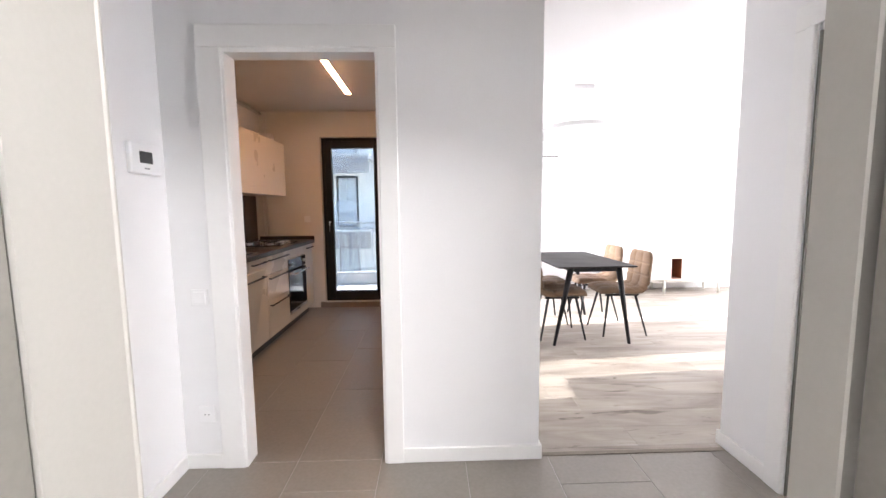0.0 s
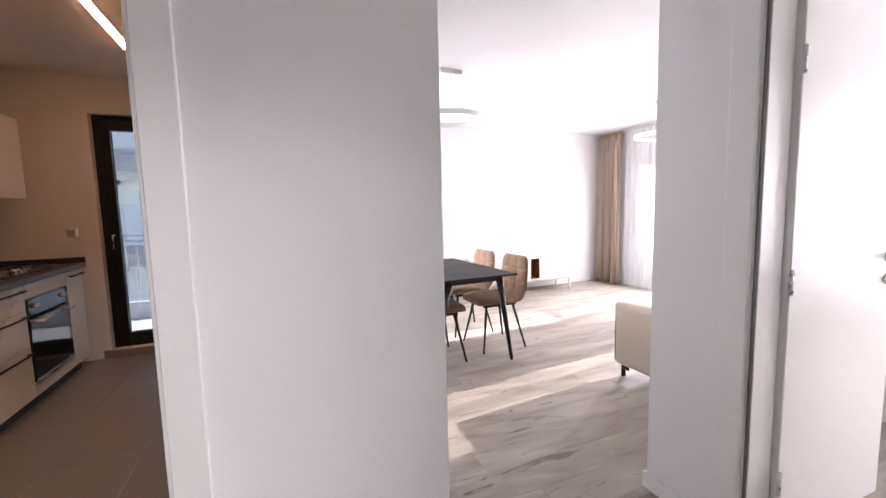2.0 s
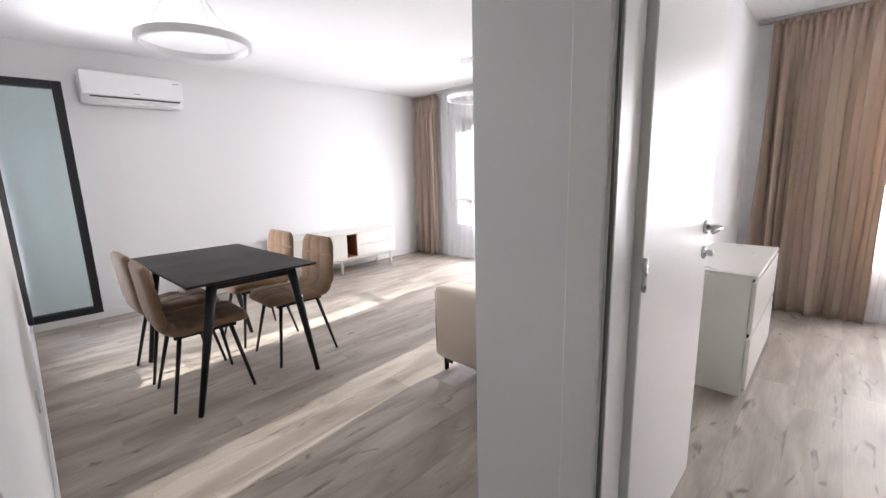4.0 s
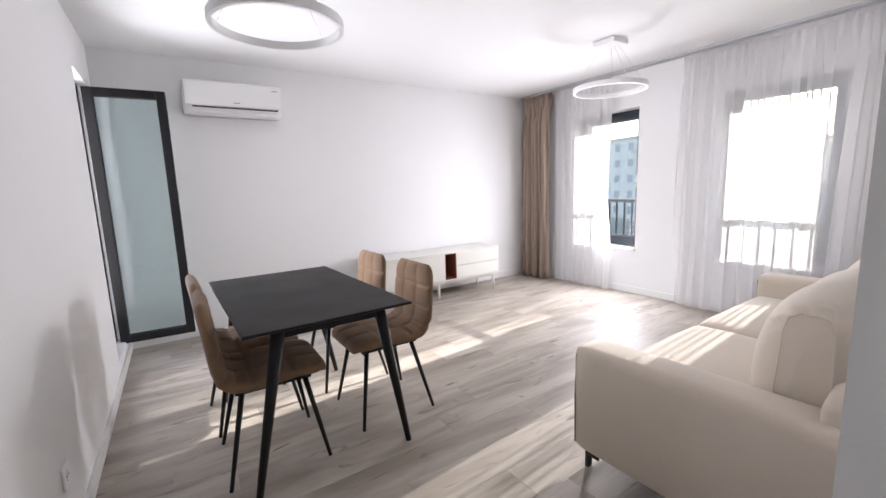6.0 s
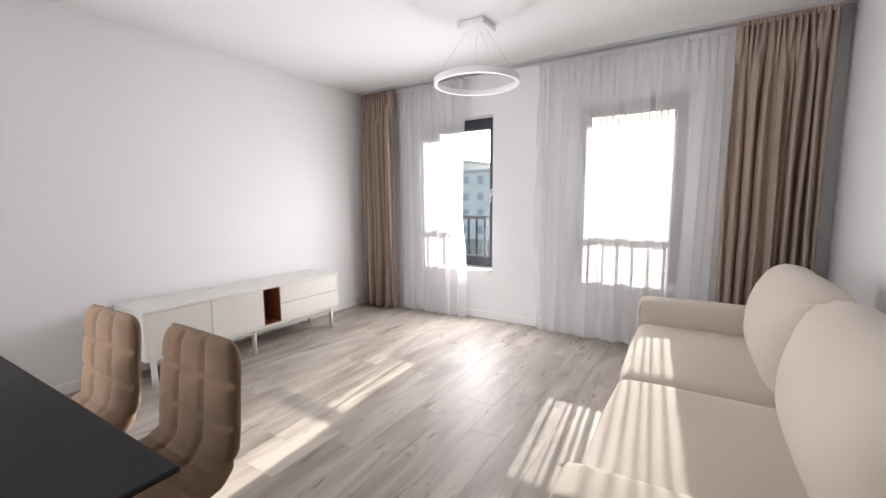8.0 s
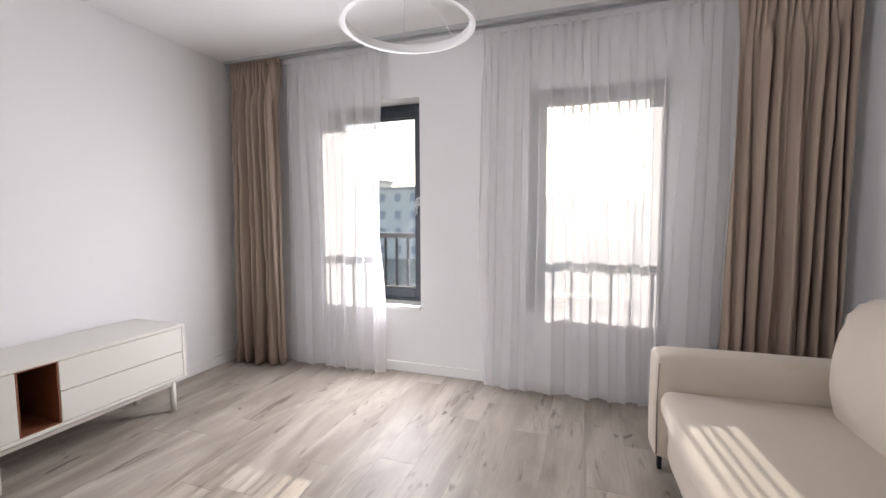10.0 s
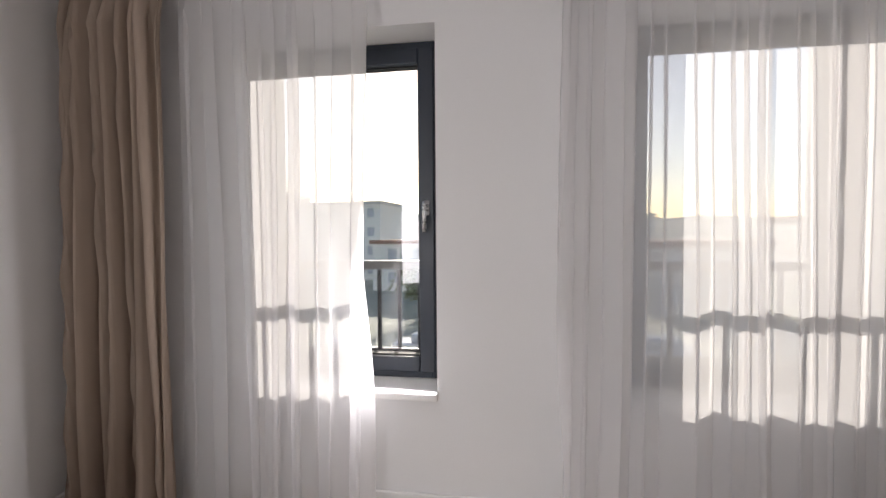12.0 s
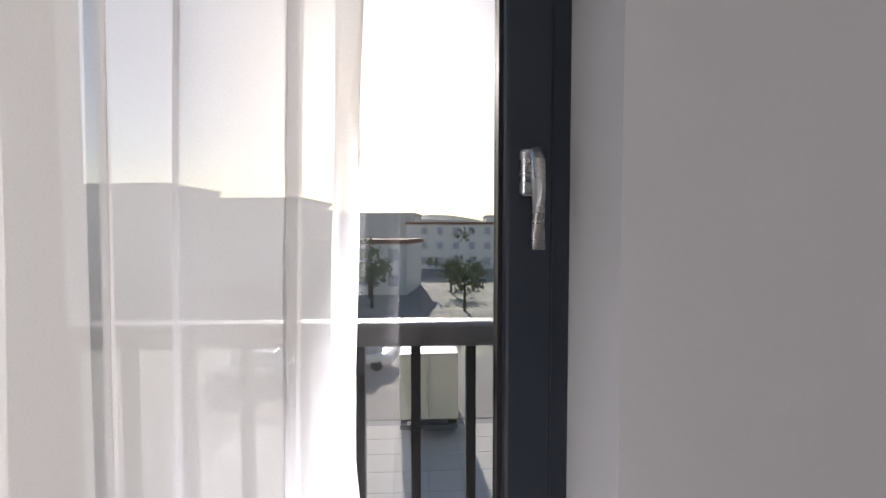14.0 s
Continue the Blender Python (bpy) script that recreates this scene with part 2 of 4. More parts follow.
RAILG = mat("galvanised_rail", (0.5, 0.51, 0.52), 0.4, 0.6, var=0.06, bump=0.02)
RAILD = mat("dark_grey_rail", (0.09, 0.1, 0.11), 0.45, 0.3, var=0.08, bump=0.03)
FWIN = mat("far_window_glass", (0.44, 0.47, 0.51), 0.15, var=0.2, bump=0)
LAND = mat("fields_and_scrub", (0.36, 0.36, 0.29), 0.95, var=0.5, scale=0.03, fine=0.4, bump=0.0)
ASPH = mat("grey_asphalt", (0.3, 0.29, 0.27), 0.9, var=0.2, scale=0.4, fine=8, bump=0.1)
ROOF = mat("red_brown_roof", (0.26, 0.13, 0.09), 0.85, var=0.2, scale=1, fine=10)
LEAF = mat("dull_green_foliage", (0.17, 0.19, 0.11), 0.8, var=0.4, scale=3, fine=12, bump=0.2)
BARK = mat("bark", (0.12, 0.09, 0.07), 0.9, var=0.3)
CREAMT = mat("cream_truck_paint", (0.72, 0.66, 0.52), 0.4, var=0.04, scale=0.8, fine=20, bump=0)
CARW = mat("white_car_paint", (0.7, 0.7, 0.7), 0.25, coat=0.5, bump=0)

# ---- mesh helpers ----


def mesh(name, bm, material, smooth=False):
    me = bpy.data.meshes.new(name)
    bmesh.ops.recalc_face_normals(bm, faces=bm.faces)
    bm.to_mesh(me)
    bm.free()
    me.materials.append(material)
    if smooth:
        me.polygons.foreach_set("use_smooth", [True] * len(me.polygons))
    return me


def part(name, bm, material, parent=None, label="", smooth=False):
    ob = new(name, mesh(name, bm, material, smooth) if isinstance(bm, bmesh.types.BMesh) else bm)
    if parent:
        ob.parent = parent
    if label:
        ob["label"] = label
    return ob


def thing(name, label, category, at=(0, 0, 0), rz=0, group="", kind=""):
    ob = new(name)
    ob.matrix_basis = pose(*at, 0, 0, rz)
    return tagged(ob, label, category, group, kind)


def box(bm, x0, x1, y0, y1, z0, z1, bev=0.0, seg=2):
    g = bmesh.ops.create_cube(bm, size=1, matrix=Matrix.LocRotScale(((x0 + x1) / 2, (y0 + y1) / 2, (z0 + z1) / 2), None, (x1 - x0, y1 - y0, z1 - z0)))
    if bev:
        ed = {e for v in g["verts"] for e in v.link_edges}
        bmesh.ops.bevel(bm, geom=list(ed), offset=bev, segments=seg, affect="EDGES", profile=0.5)
    return bm


def boxm(*a, **k):
    return box(bmesh.new(), *a, **k)


def tube(bm, a, b, r0, r1=None, n=14):
    a, b = Vector(a), Vector(b)
    r1 = r0 if r1 is None else r1
    q = (b - a).to_track_quat("Z", "Y").to_matrix().to_4x4()
    bmesh.ops.create_cone(bm, cap_ends=True, segments=n, radius1=r0, radius2=r1, depth=(b - a).length, matrix=Matrix.Translation((a + b) / 2) @ q)
    return bm


def tubem(*a, **k):
    return tube(bmesh.new(), *a, **k)


def sweep(bm, pts, r, n=10, closed=False):
    """A round rod along points."""
    pts = [Vector(p) for p in pts]
    rings = []
    for i, p in enumerate(pts):
        a = pts[i - 1] if (i or closed) else p
        c = pts[(i + 1) % len(pts)] if (i < len(pts) - 1 or closed) else p
        q = (c - a).to_track_quat("Z", "Y")
        rings.append([bm.verts.new(p + q @ Vector((r * math.cos(k * math.tau / n), r * math.sin(k * math.tau / n), 0))) for k in range(n)])
    m = len(rings)
    for i in range(m if closed else m - 1):
        A, B = rings[i], rings[(i + 1) % m]
        for k in range(n):
            bm.faces.new((A[k], A[(k + 1) % n], B[(k + 1) % n], B[k]))
    if not closed:
        bm.faces.new(rings[0]), bm.faces.new(rings[-1])
    return bm


def soft(x0, x1, y0, y1, z0, z1, r, puff=0.0, cuts=9, wob=0.0, seed=0.0):
    """A cushion: a box with round edges and swollen faces."""
    bm = bmesh.new()
    bmesh.ops.create_cube(bm, size=2)
    bmesh.ops.subdivide_edges(bm, edges=bm.edges[:], cuts=cuts, use_grid_fill=True)
    c, h = Vector(((x0 + x1) / 2, (y0 + y1) / 2, (z0 + z1) / 2)), Vector(((x1 - x0) / 2, (y1 - y0) / 2, (z1 - z0) / 2))
    for v in bm.verts:
        u = v.co.copy()
        p = Vector([math.copysign(abs(u[i]) ** 0.75, u[i]) * h[i] for i in range(3)])
        inn = Vector([max(-(h[i] - r), min(h[i] - r, p[i])) for i in range(3)])
        d = p - inn
        p = inn + d.normalized() * r if d.length > 1e-6 else p
        if puff:
            q = [1 - min(1, abs(p[i]) / h[i]) ** 2 for i in range(3)]
            for i in range(3):
                p[i] += math.copysign(puff, p[i]) * q[(i + 1) % 3] * q[(i + 2) % 3] * (abs(p[i]) / h[i]) ** 2
        if wob:
            p += wob * noise.noise_vector((p + c) * 5 + Vector((seed, 0, 0)))
        v.co = p + c
    return bm


def wall(name, axis, at0, at1, u0, u1, z0, z1, holes=(), material=None, label=""):
    """A wall of thickness at0..at1 on an axis, from u0 to u1, with rectangular openings (ua, ub, za, zb) through it."""
    us = sorted({u0, u1, *[h[0] for h in holes], *[h[1] for h in holes]})
    bm = bmesh.new()
    for a, b in zip(us, us[1:]):
        cols = sorted([(h[2], h[3]) for h in holes if h[0] <= a and h[1] >= b])
        z = z0
        for c, d in cols + [(z1, z1)]:
            if c > z:
                box(bm, *((at0, at1, a, b) if axis == "x" else (a, b, at0, at1)), z, c)
            z = max(z, d)
    bmesh.ops.remove_doubles(bm, verts=bm.verts, dist=1e-5)
    ob = part(name, bm, material or PAINT)
    return tagged(ob, label or "white painted plaster wall", "wall", kind="structure")


CZ = 2.44
# ---- structure ----
wall("wall_window_side", "x", 6.83, 7.22, 3.44, 7.75, -0.3, CZ, [(4.315, 5.185, 0.518, 2.066), (5.97, 6.855, 0.518, 2.066)], label="white plaster wall with two deep window openings")
wall("wall_bedroom_window_side", "x", 6.83, 7.22, 0.2, 3.44, -0.3, CZ, [(1.2, 2.62, 0.49, 2.07)])
wall("wall_north", "y", 7.6, 7.75, 1.94, 6.83, -0.3, CZ)
wall("wall_kitchen_side", "x", 1.94, 2.09, 3.45, 7.6, -0.3, CZ, [(6.85, 7.43, 0.14, 2.11)], label="white wall with a narrow window opening beside the corner")
wall("wall_hall_front", "y", 3.36, 3.45, -0.7, 2.09, -0.3, 2.6, [(0.605, 1.312, -0.01, 2.03)], label="white hall wall with the kitchen doorway")
wall("wall_living_south", "y", 3.3, 3.44, 3.105, 6.83, -0.3, CZ)
wall("wall_bedroom_door", "x", 3.105, 3.24, 0.2, 3.3, -0.3, CZ, [(2.2, 3.037, -0.01, 2.0)], label="white hall wall with the bedroom doorway")
wall("wall_entrance", "y", 1.6, 1.91, 0.16, 3.105, -0.3, CZ, [(1.13, 2.094, -0.01, 2.06)], label="white wall around the entrance door")
wall("wall_hall_left", "x", 0.16, 0.31, 1.91, 3.36, -0.3, CZ)
wall("wall_bedroom_south", "y", 0.05, 0.2, 3.105, 7.22, -0.3, CZ)
wall("wall_stairwell_left", "x", 0.0, 0.16, -1.2, 1.91, -0.3, CZ)
wall("wall_stairwell_right", "x", 2.9, 3.1, -1.2, 1.6, -0.3, CZ)
wall("wall_stairwell_back", "y", -1.35, -1.2, 0.0, 3.1, -0.3, CZ)
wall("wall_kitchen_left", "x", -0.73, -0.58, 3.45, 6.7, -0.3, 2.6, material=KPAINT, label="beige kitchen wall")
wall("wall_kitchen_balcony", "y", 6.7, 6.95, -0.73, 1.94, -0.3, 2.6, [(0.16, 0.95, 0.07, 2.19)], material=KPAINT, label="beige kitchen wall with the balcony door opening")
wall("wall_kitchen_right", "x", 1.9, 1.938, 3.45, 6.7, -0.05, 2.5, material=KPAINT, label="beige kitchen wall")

for nm, x0, x1, y0, y1, z, m in (("ceiling_living", 1.94, 7.22, 3.37, 7.75, CZ, CEIL), ("ceiling_hall", 0.0, 3.24, 1.6, 3.36, CZ, CEIL), ("ceiling_bedroom", 3.24, 7.22, 0.05, 3.37, CZ, CEIL),
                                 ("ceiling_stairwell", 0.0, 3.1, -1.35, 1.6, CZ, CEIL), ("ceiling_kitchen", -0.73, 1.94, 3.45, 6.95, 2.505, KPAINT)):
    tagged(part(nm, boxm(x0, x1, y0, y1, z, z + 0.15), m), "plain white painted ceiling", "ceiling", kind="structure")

floor = tagged(part("floor", boxm(-0.73, 7.22, -1.35, 7.75, -0.3, -0.012), JOINT), "grey oak laminate boards and stoneware tiles", "floor", kind="structure")


def baseboard(bm, axis, at, side, u0, u1, h=0.075, t=0.014):
    a, b = sorted((at, at + side * t))
    return box(bm, *((a, b, u0, u1) if axis == "x" else (u0, u1, a, b)), 0, h, 0.003, 1)


bb = bmesh.new()
for a in (("x", 6.83, -1, 3.455, 7.585), ("y", 7.6, -1, 2.105, 6.83), ("x", 2.09, 1, 3.36, 7.6), ("y", 3.44, 1, 3.105, 6.83), ("y", 3.36, -1, 1.4, 2.104), ("y", 3.36, -1, 0.31, 0.495),
          ("x", 0.31, 1, 1.91, 3.345), ("x", 3.105, -1, 3.133, 3.455), ("x", 3.105, -1, 1.91, 2.1), ("y", 3.3, -1, 3.24, 6.83), ("x", 6.83, -1, 0.2, 3.285)):
    baseboard(bb, *a)
tagged(part("baseboard", bb, TRIMW), "low white baseboard along the walls", "baseboard", kind="structure")
kb = bmesh.new()
box(kb, 0.10, 0.16, 6.688, 6.7, 0, 0.075), box(kb, 0.16, 0.95, 6.688, 6.7, 0, 0.068), box(kb, 0.95, 1.9, 6.688, 6.7, 0, 0.075)
tagged(part("baseboard_kitchen", kb, TILE), "tile skirting along the kitchen wall", "baseboard", kind="structure")

# kitchen doorway: lining and flat casing
kd = thing("door_frame", "white flat door casing around the kitchen doorway", "door frame", kind="structure")
for a in ((0.495, 0.605, 3.342, 3.362, 0, 2.026), (1.312, 1.4, 3.342, 3.362, 0, 2.026), (0.495, 1.4, 3.342, 3.362, 2.026, 2.125)):
    part("casing", boxm(*a, 0.003, 1), TRIMW, kd)
for a in ((0.595, 0.617, 3.35, 3.46, 0, 2.026), (1.302, 1.322, 3.35, 3.46, 0, 2.026), (0.617, 1.302, 3.35, 3.46, 2.006, 2.028)):
    part("lining", boxm(*a, 0.002, 1), TRIMW, kd)
for a in ((0.495, 0.605, 3.448, 3.466, 0, 2.026), (1.312, 1.4, 3.448, 3.466, 0, 2.026), (0.495, 1.4, 3.448, 3.466, 2.026, 2.125)):
    part("casing", boxm(*a, 0.003, 1), TRIMW, kd)

# bedroom doorway with its open leaf
bf = thing("door_frame", "white flat door casing around the bedroom doorway", "door frame", kind="structure")
for a in ((3.087, 3.107, 3.043, 3.133, 0, 2.0), (3.087, 3.107, 2.1, 2.2, 0, 2.0), (3.087, 3.107, 2.1, 3.133, 2.0, 2.1),
          (3.238, 3.258, 3.035, 3.127, 0, 2.0), (3.238, 3.258, 2.1, 2.2, 0, 2.0), (3.238, 3.258, 2.1, 3.127, 2.0, 2.1)):
    part("casing", boxm(*a, 0.003, 1), TRIMW, bf)
for a in ((3.118, 3.25, 3.027, 3.0395, 0, 2.0), (3.095, 3.25, 2.198, 2.22, 0, 2.0), (3.095, 3.25, 2.22, 3.017, 1.976, 2.0)):
    part("lining", boxm(*a, 0.002, 1), TRIMW, bf)
# dark strip painted in for the shadow gap between casing and lining
part("gasket_or_gap", boxm(3.106, 3.118, 3.03, 3.0375, 0, 1.976), OLIVE, bf, "thin dark strip painted as the shadow gap")


def lever(parent, x, y, z, side, along):
    """Round rose with a lever handle on a door face that looks along y."""
    h = part("door_handle", tubem((x, y, z), (x, y + side * 0.008, z), 0.026, n=24), STEEL, parent, "brushed steel lever handle", True)
    part("neck", tubem((x, y, z), (x, y + side * 0.05, z), 0.01), STEEL, h, smooth=True)
    part("lever", sweep(bmesh.new(), [(x, y + side * 0.05, z), (x + along * 0.03, y + side * 0.052, z), (x + along * 0.12, y + side * 0.05, z)], 0.009), STEEL, h, smooth=True)
    return h


bd = thing("door_leaf", "smooth white interior door standing open into the bedroom", "door", (3.256, 3.045, 0.008), -0.4)
part("panel", boxm(0, 0.72, -0.042, 0, 0, 1.972, 0.003, 1), DOORW, bd)
lever(bd, 0.65, -0.042, 1.05, -1, -1)
k = part("keyhole", tubem((0.65, -0.042, 0.955), (0.65, -0.05, 0.955), 0.024, n=24), STEEL, bd, "round steel thumb turn", True)
part("thumb_turn", boxm(0.642, 0.658, -0.075, -0.05, 0.943, 0.967, 0.004), STEEL, k)
for z in (0.25, 1.0, 1.75):
    part("hinge", tubem((-0.008, -0.05, z - 0.045), (-0.008, -0.05, z + 0.045), 0.007), STEEL, bd, smooth=True)

# entrance door: steel frame and open leaf
ef = thing("door_frame", "beige steel frame of the entrance door", "door frame", kind="structure")
for s, x in ((1, 1.13), (-1, 2.094)):
    a, b = sorted((x, x + s * (0.012 if s > 0 else 0.031)))
    part("jamb", boxm(a, b, 1.79 if s > 0 else 1.852, 1.925, 0, 2.06, 0.003, 1), JAMB, ef)
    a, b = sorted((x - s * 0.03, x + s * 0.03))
    part("rebate", boxm(a, b, 1.575, 1.771 if s > 0 else 1.838, 0, 2.06, 0.004, 1), SHADEJAMB, ef)
    if s > 0:
        part("seal", boxm(x - 0.004, x + 0.008, 1.771, 1.79, 0, 2.06), OLIVE, ef, "dark rubber seal")
    a, b = sorted((x - s * 0.07, x + s * 0.012))
    part("casing", boxm(a, b, 1.925, 1.935, 0, 2.1, 0.003, 1), JAMB, ef)
part("head", boxm(1.13, 2.094, 1.575, 1.925, 2.045, 2.062), JAMB, ef)
part("threshold", boxm(1.165, 2.045, 1.6, 1.91, -0.01, 0.012, 0.004, 1), STEEL, ef, "steel threshold plate")
el = thing("entrance_door_leaf", "white steel entrance door open against the hall wall", "door", (1.1, 1.96, 0.015), 130.4)
part("panel", boxm(0, 0.88, 0, 0.06, 0, 2.03, 0.004, 1), DOORW, el)
part("film_edge", boxm(0.872, 0.884, -0.003, 0.063, 0, 2.03), BLUEFILM, el, "blue protective film on the edge")
for zz in (1.265,):
    part("knob", tubem((0.77, 0, zz), (0.77, -0.05, zz), 0.02, 0.026, n=20), STEEL, el, "steel door knob", True)
lever(el, 0.77, 0, 1.075, -1, -1)
lk = part("lock_plate", boxm(0.745, 0.795, -0.008, 0, 0.94, 1.04, 0.02, 4), STEEL, el, "steel lock plate")
part("cylinder", tubem((0.77, -0.008, 0.99), (0.77, -0.014, 0.99), 0.012), STEEL, lk)

# ---- windows ----


def window(name, y0, y1, z0, z1, label):
    """An anthracite tilt window set deep in the wall that looks along x: frame, sash, pane, gaskets, handle and sill."""
    x = 6.99
    w = thing(name, label, "window", kind="structure")
    fr = part("window_frame", bmesh.new(), ANTHRA, w)
    bm = bmesh.new()
    for a in ((y0, y0 + 0.045, z0, z1), (y1 - 0.045, y1, z0, z1), (y0 + 0.045, y1 - 0.045, z0, z0 + 0.045), (y0 + 0.045, y1 - 0.045, z1 - 0.045, z1)):
        box(bm, x, x + 0.08, *a, 0.003, 1)
    fr.data = mesh("window_frame", bm, ANTHRA)
    bm = bmesh.new()
    a0, a1, b0, b1, t = y0 + 0.03, y1 - 0.03, z0 + 0.03, z1 - 0.03, 0.072
    for a in ((a0, a0 + t, b0, b1), (a1 - t, a1, b0, b1), (a0 + t, a1 - t, b0, b0 + t), (a0 + t, a1 - t, b1 - t, b1)):
        box(bm, x - 0.014, x + 0.06, *a, 0.006, 2)
    sash = part("sash", bm, ANTHRA, w)
    bm = bmesh.new()
    for a in ((a0 + t - 0.002, a0 + t + 0.006, b0 + t, b1 - t), (a1 - t - 0.006, a1 - t + 0.002, b0 + t, b1 - t), (a0 + t, a1 - t, b0 + t - 0.002, b0 + t + 0.006), (a0 + t, a1 - t, b1 - t - 0.006, b1 - t + 0.002)):
        box(bm, x + 0.012, x + 0.05, *a)
    part("gasket_or_gap", bm, GASKET, sash)
    part("pane", boxm(x + 0.028, x + 0.034, a0 + t - 0.004, a1 - t + 0.004, b0 + t - 0.004, b1 - t + 0.004), DIMGLASS, sash)
    hy = a0 + t * 0.52
    hb = part("handle_base", boxm(x - 0.026, x - 0.012, hy - 0.015, hy + 0.015, 1.275, 1.345, 0.006, 3), STEEL, sash, "brushed steel window handle")
    part("grip", sweep(bmesh.new(), [(x - 0.026, hy, 1.33), (x - 0.05, hy, 1.332), (x - 0.062, hy, 1.318), (x - 0.064, hy, 1.28), (x - 0.064, hy, 1.2)], 0.0095, 12), STEEL, hb, smooth=True)
    for z in (z0 + 0.12, z1 - 0.12):
        part("hinge", tubem((x - 0.02, y1 - 0.03, z - 0.04), (x - 0.02, y1 - 0.03, z + 0.04), 0.008), ANTHRA, w, smooth=True)
    part("window_sill", boxm(6.795, 6.992, y0 - 0.004, y1 + 0.004, z0 - 0.03, z0 + 0.003, 0.006, 2), TRIMW, w, "white window sill")
    part("outer_sill", boxm(7.07, 7.25, y0, y1, z0 - 0.02, z0 + 0.02), CONC, w)
    return w


window("window_1", 5.97, 6.855, 0.518, 2.066, "tall anthracite framed window with steel handle, half behind sheer curtain")
window("window_2", 4.315, 5.185, 0.518, 2.066, "tall anthracite framed window behind a sheer curtain")
window("window_3", 1.2, 2.62, 0.49, 2.07, "wide anthracite framed bedroom window")


def french_rail(y0, y1):
    r = thing("balcony_rail", "dark metal window guard rail outside the window", "railing", (7.14, 0, 0.5), group="window rails")
    part("handrail", boxm(-0.025, 0.025, y0, y1, 0.515, 0.56, 0.008, 2), RAILG, r, "pale metal handrail")
    part("lower_rail", boxm(-0.012, 0.012, y0, y1, 0.09, 0.115), RAILD, r)
    n = round((y1 - y0) / 0.115)
    for i in range(n + 1):
        y = y0 + 0.02 + (y1 - y0 - 0.04) * i / n
        part("baluster", boxm(-0.01, 0.01, y - 0.009, y + 0.009, 0.0 if i in (0, n) else 0.1, 0.52), RAILD, r)


french_rail(5.98, 6.845), french_rail(4.32, 5.175), french_rail(1.21, 2.61)

# narrow window in the kitchen-side wall: fixed frame and the sash swung open into the room
nw = thing("window_4", "black framed narrow window opening onto the balcony", "window", kind="structure")
bm = bmesh.new()
for a in ((6.85, 6.89, 0.14, 2.11), (7.39, 7.43, 0.14, 2.11), (6.89, 7.39, 0.14, 0.18), (6.89, 7.39, 2.07, 2.11)):
    box(bm, 1.95, 2.03, *a, 0.003, 1)
part("window_frame", bm, BLKWIN, nw)
part("window_sill", boxm(2.03, 2.088, 6.852, 7.428, 0.135, 0.146), CONC, nw, "grey sill")
sa = thing("window_sash", "open black framed window sash with greenish glass", "window", (2.06, 7.4, 0.13), -3)
W4, H4, t4 = 0.51, 1.96, 0.062
bm = bmesh.new()
for a in ((0, t4, 0, H4), (W4 - t4, W4, 0, H4), (t4, W4 - t4, 0, t4), (t4, W4 - t4, H4 - t4, H4)):
    box(bm, a[0], a[1], -0.065, 0, a[2], a[3], 0.005, 2)
fr4 = part("sash_frame", bm, BLKWIN, sa)
part("pane", boxm(t4 - 0.004, W4 - t4 + 0.004, -0.04, -0.028, t4 - 0.004, H4 - t4 + 0.004), TEAL, sa, "greenish double glass").visible_shadow = False
part("handle", sweep(bmesh.new(), [(W4 - 0.03, 0, 1.0), (W4 - 0.03, 0.045, 1.0), (W4 - 0.03, 0.05, 0.98), (W4 - 0.03, 0.05, 0.88)], 0.008), STEEL, sa, smooth=True)
for z in (0.3, 0.6, 0.85, 1.0, 1.15, 1.5, 1.8):
    part("lock_fitting", boxm(W4 - 0.001, W4 + 0.005, -0.04, -0.022, z - 0.025, z + 0.025), STEEL, sa)

# ---- curtains ----


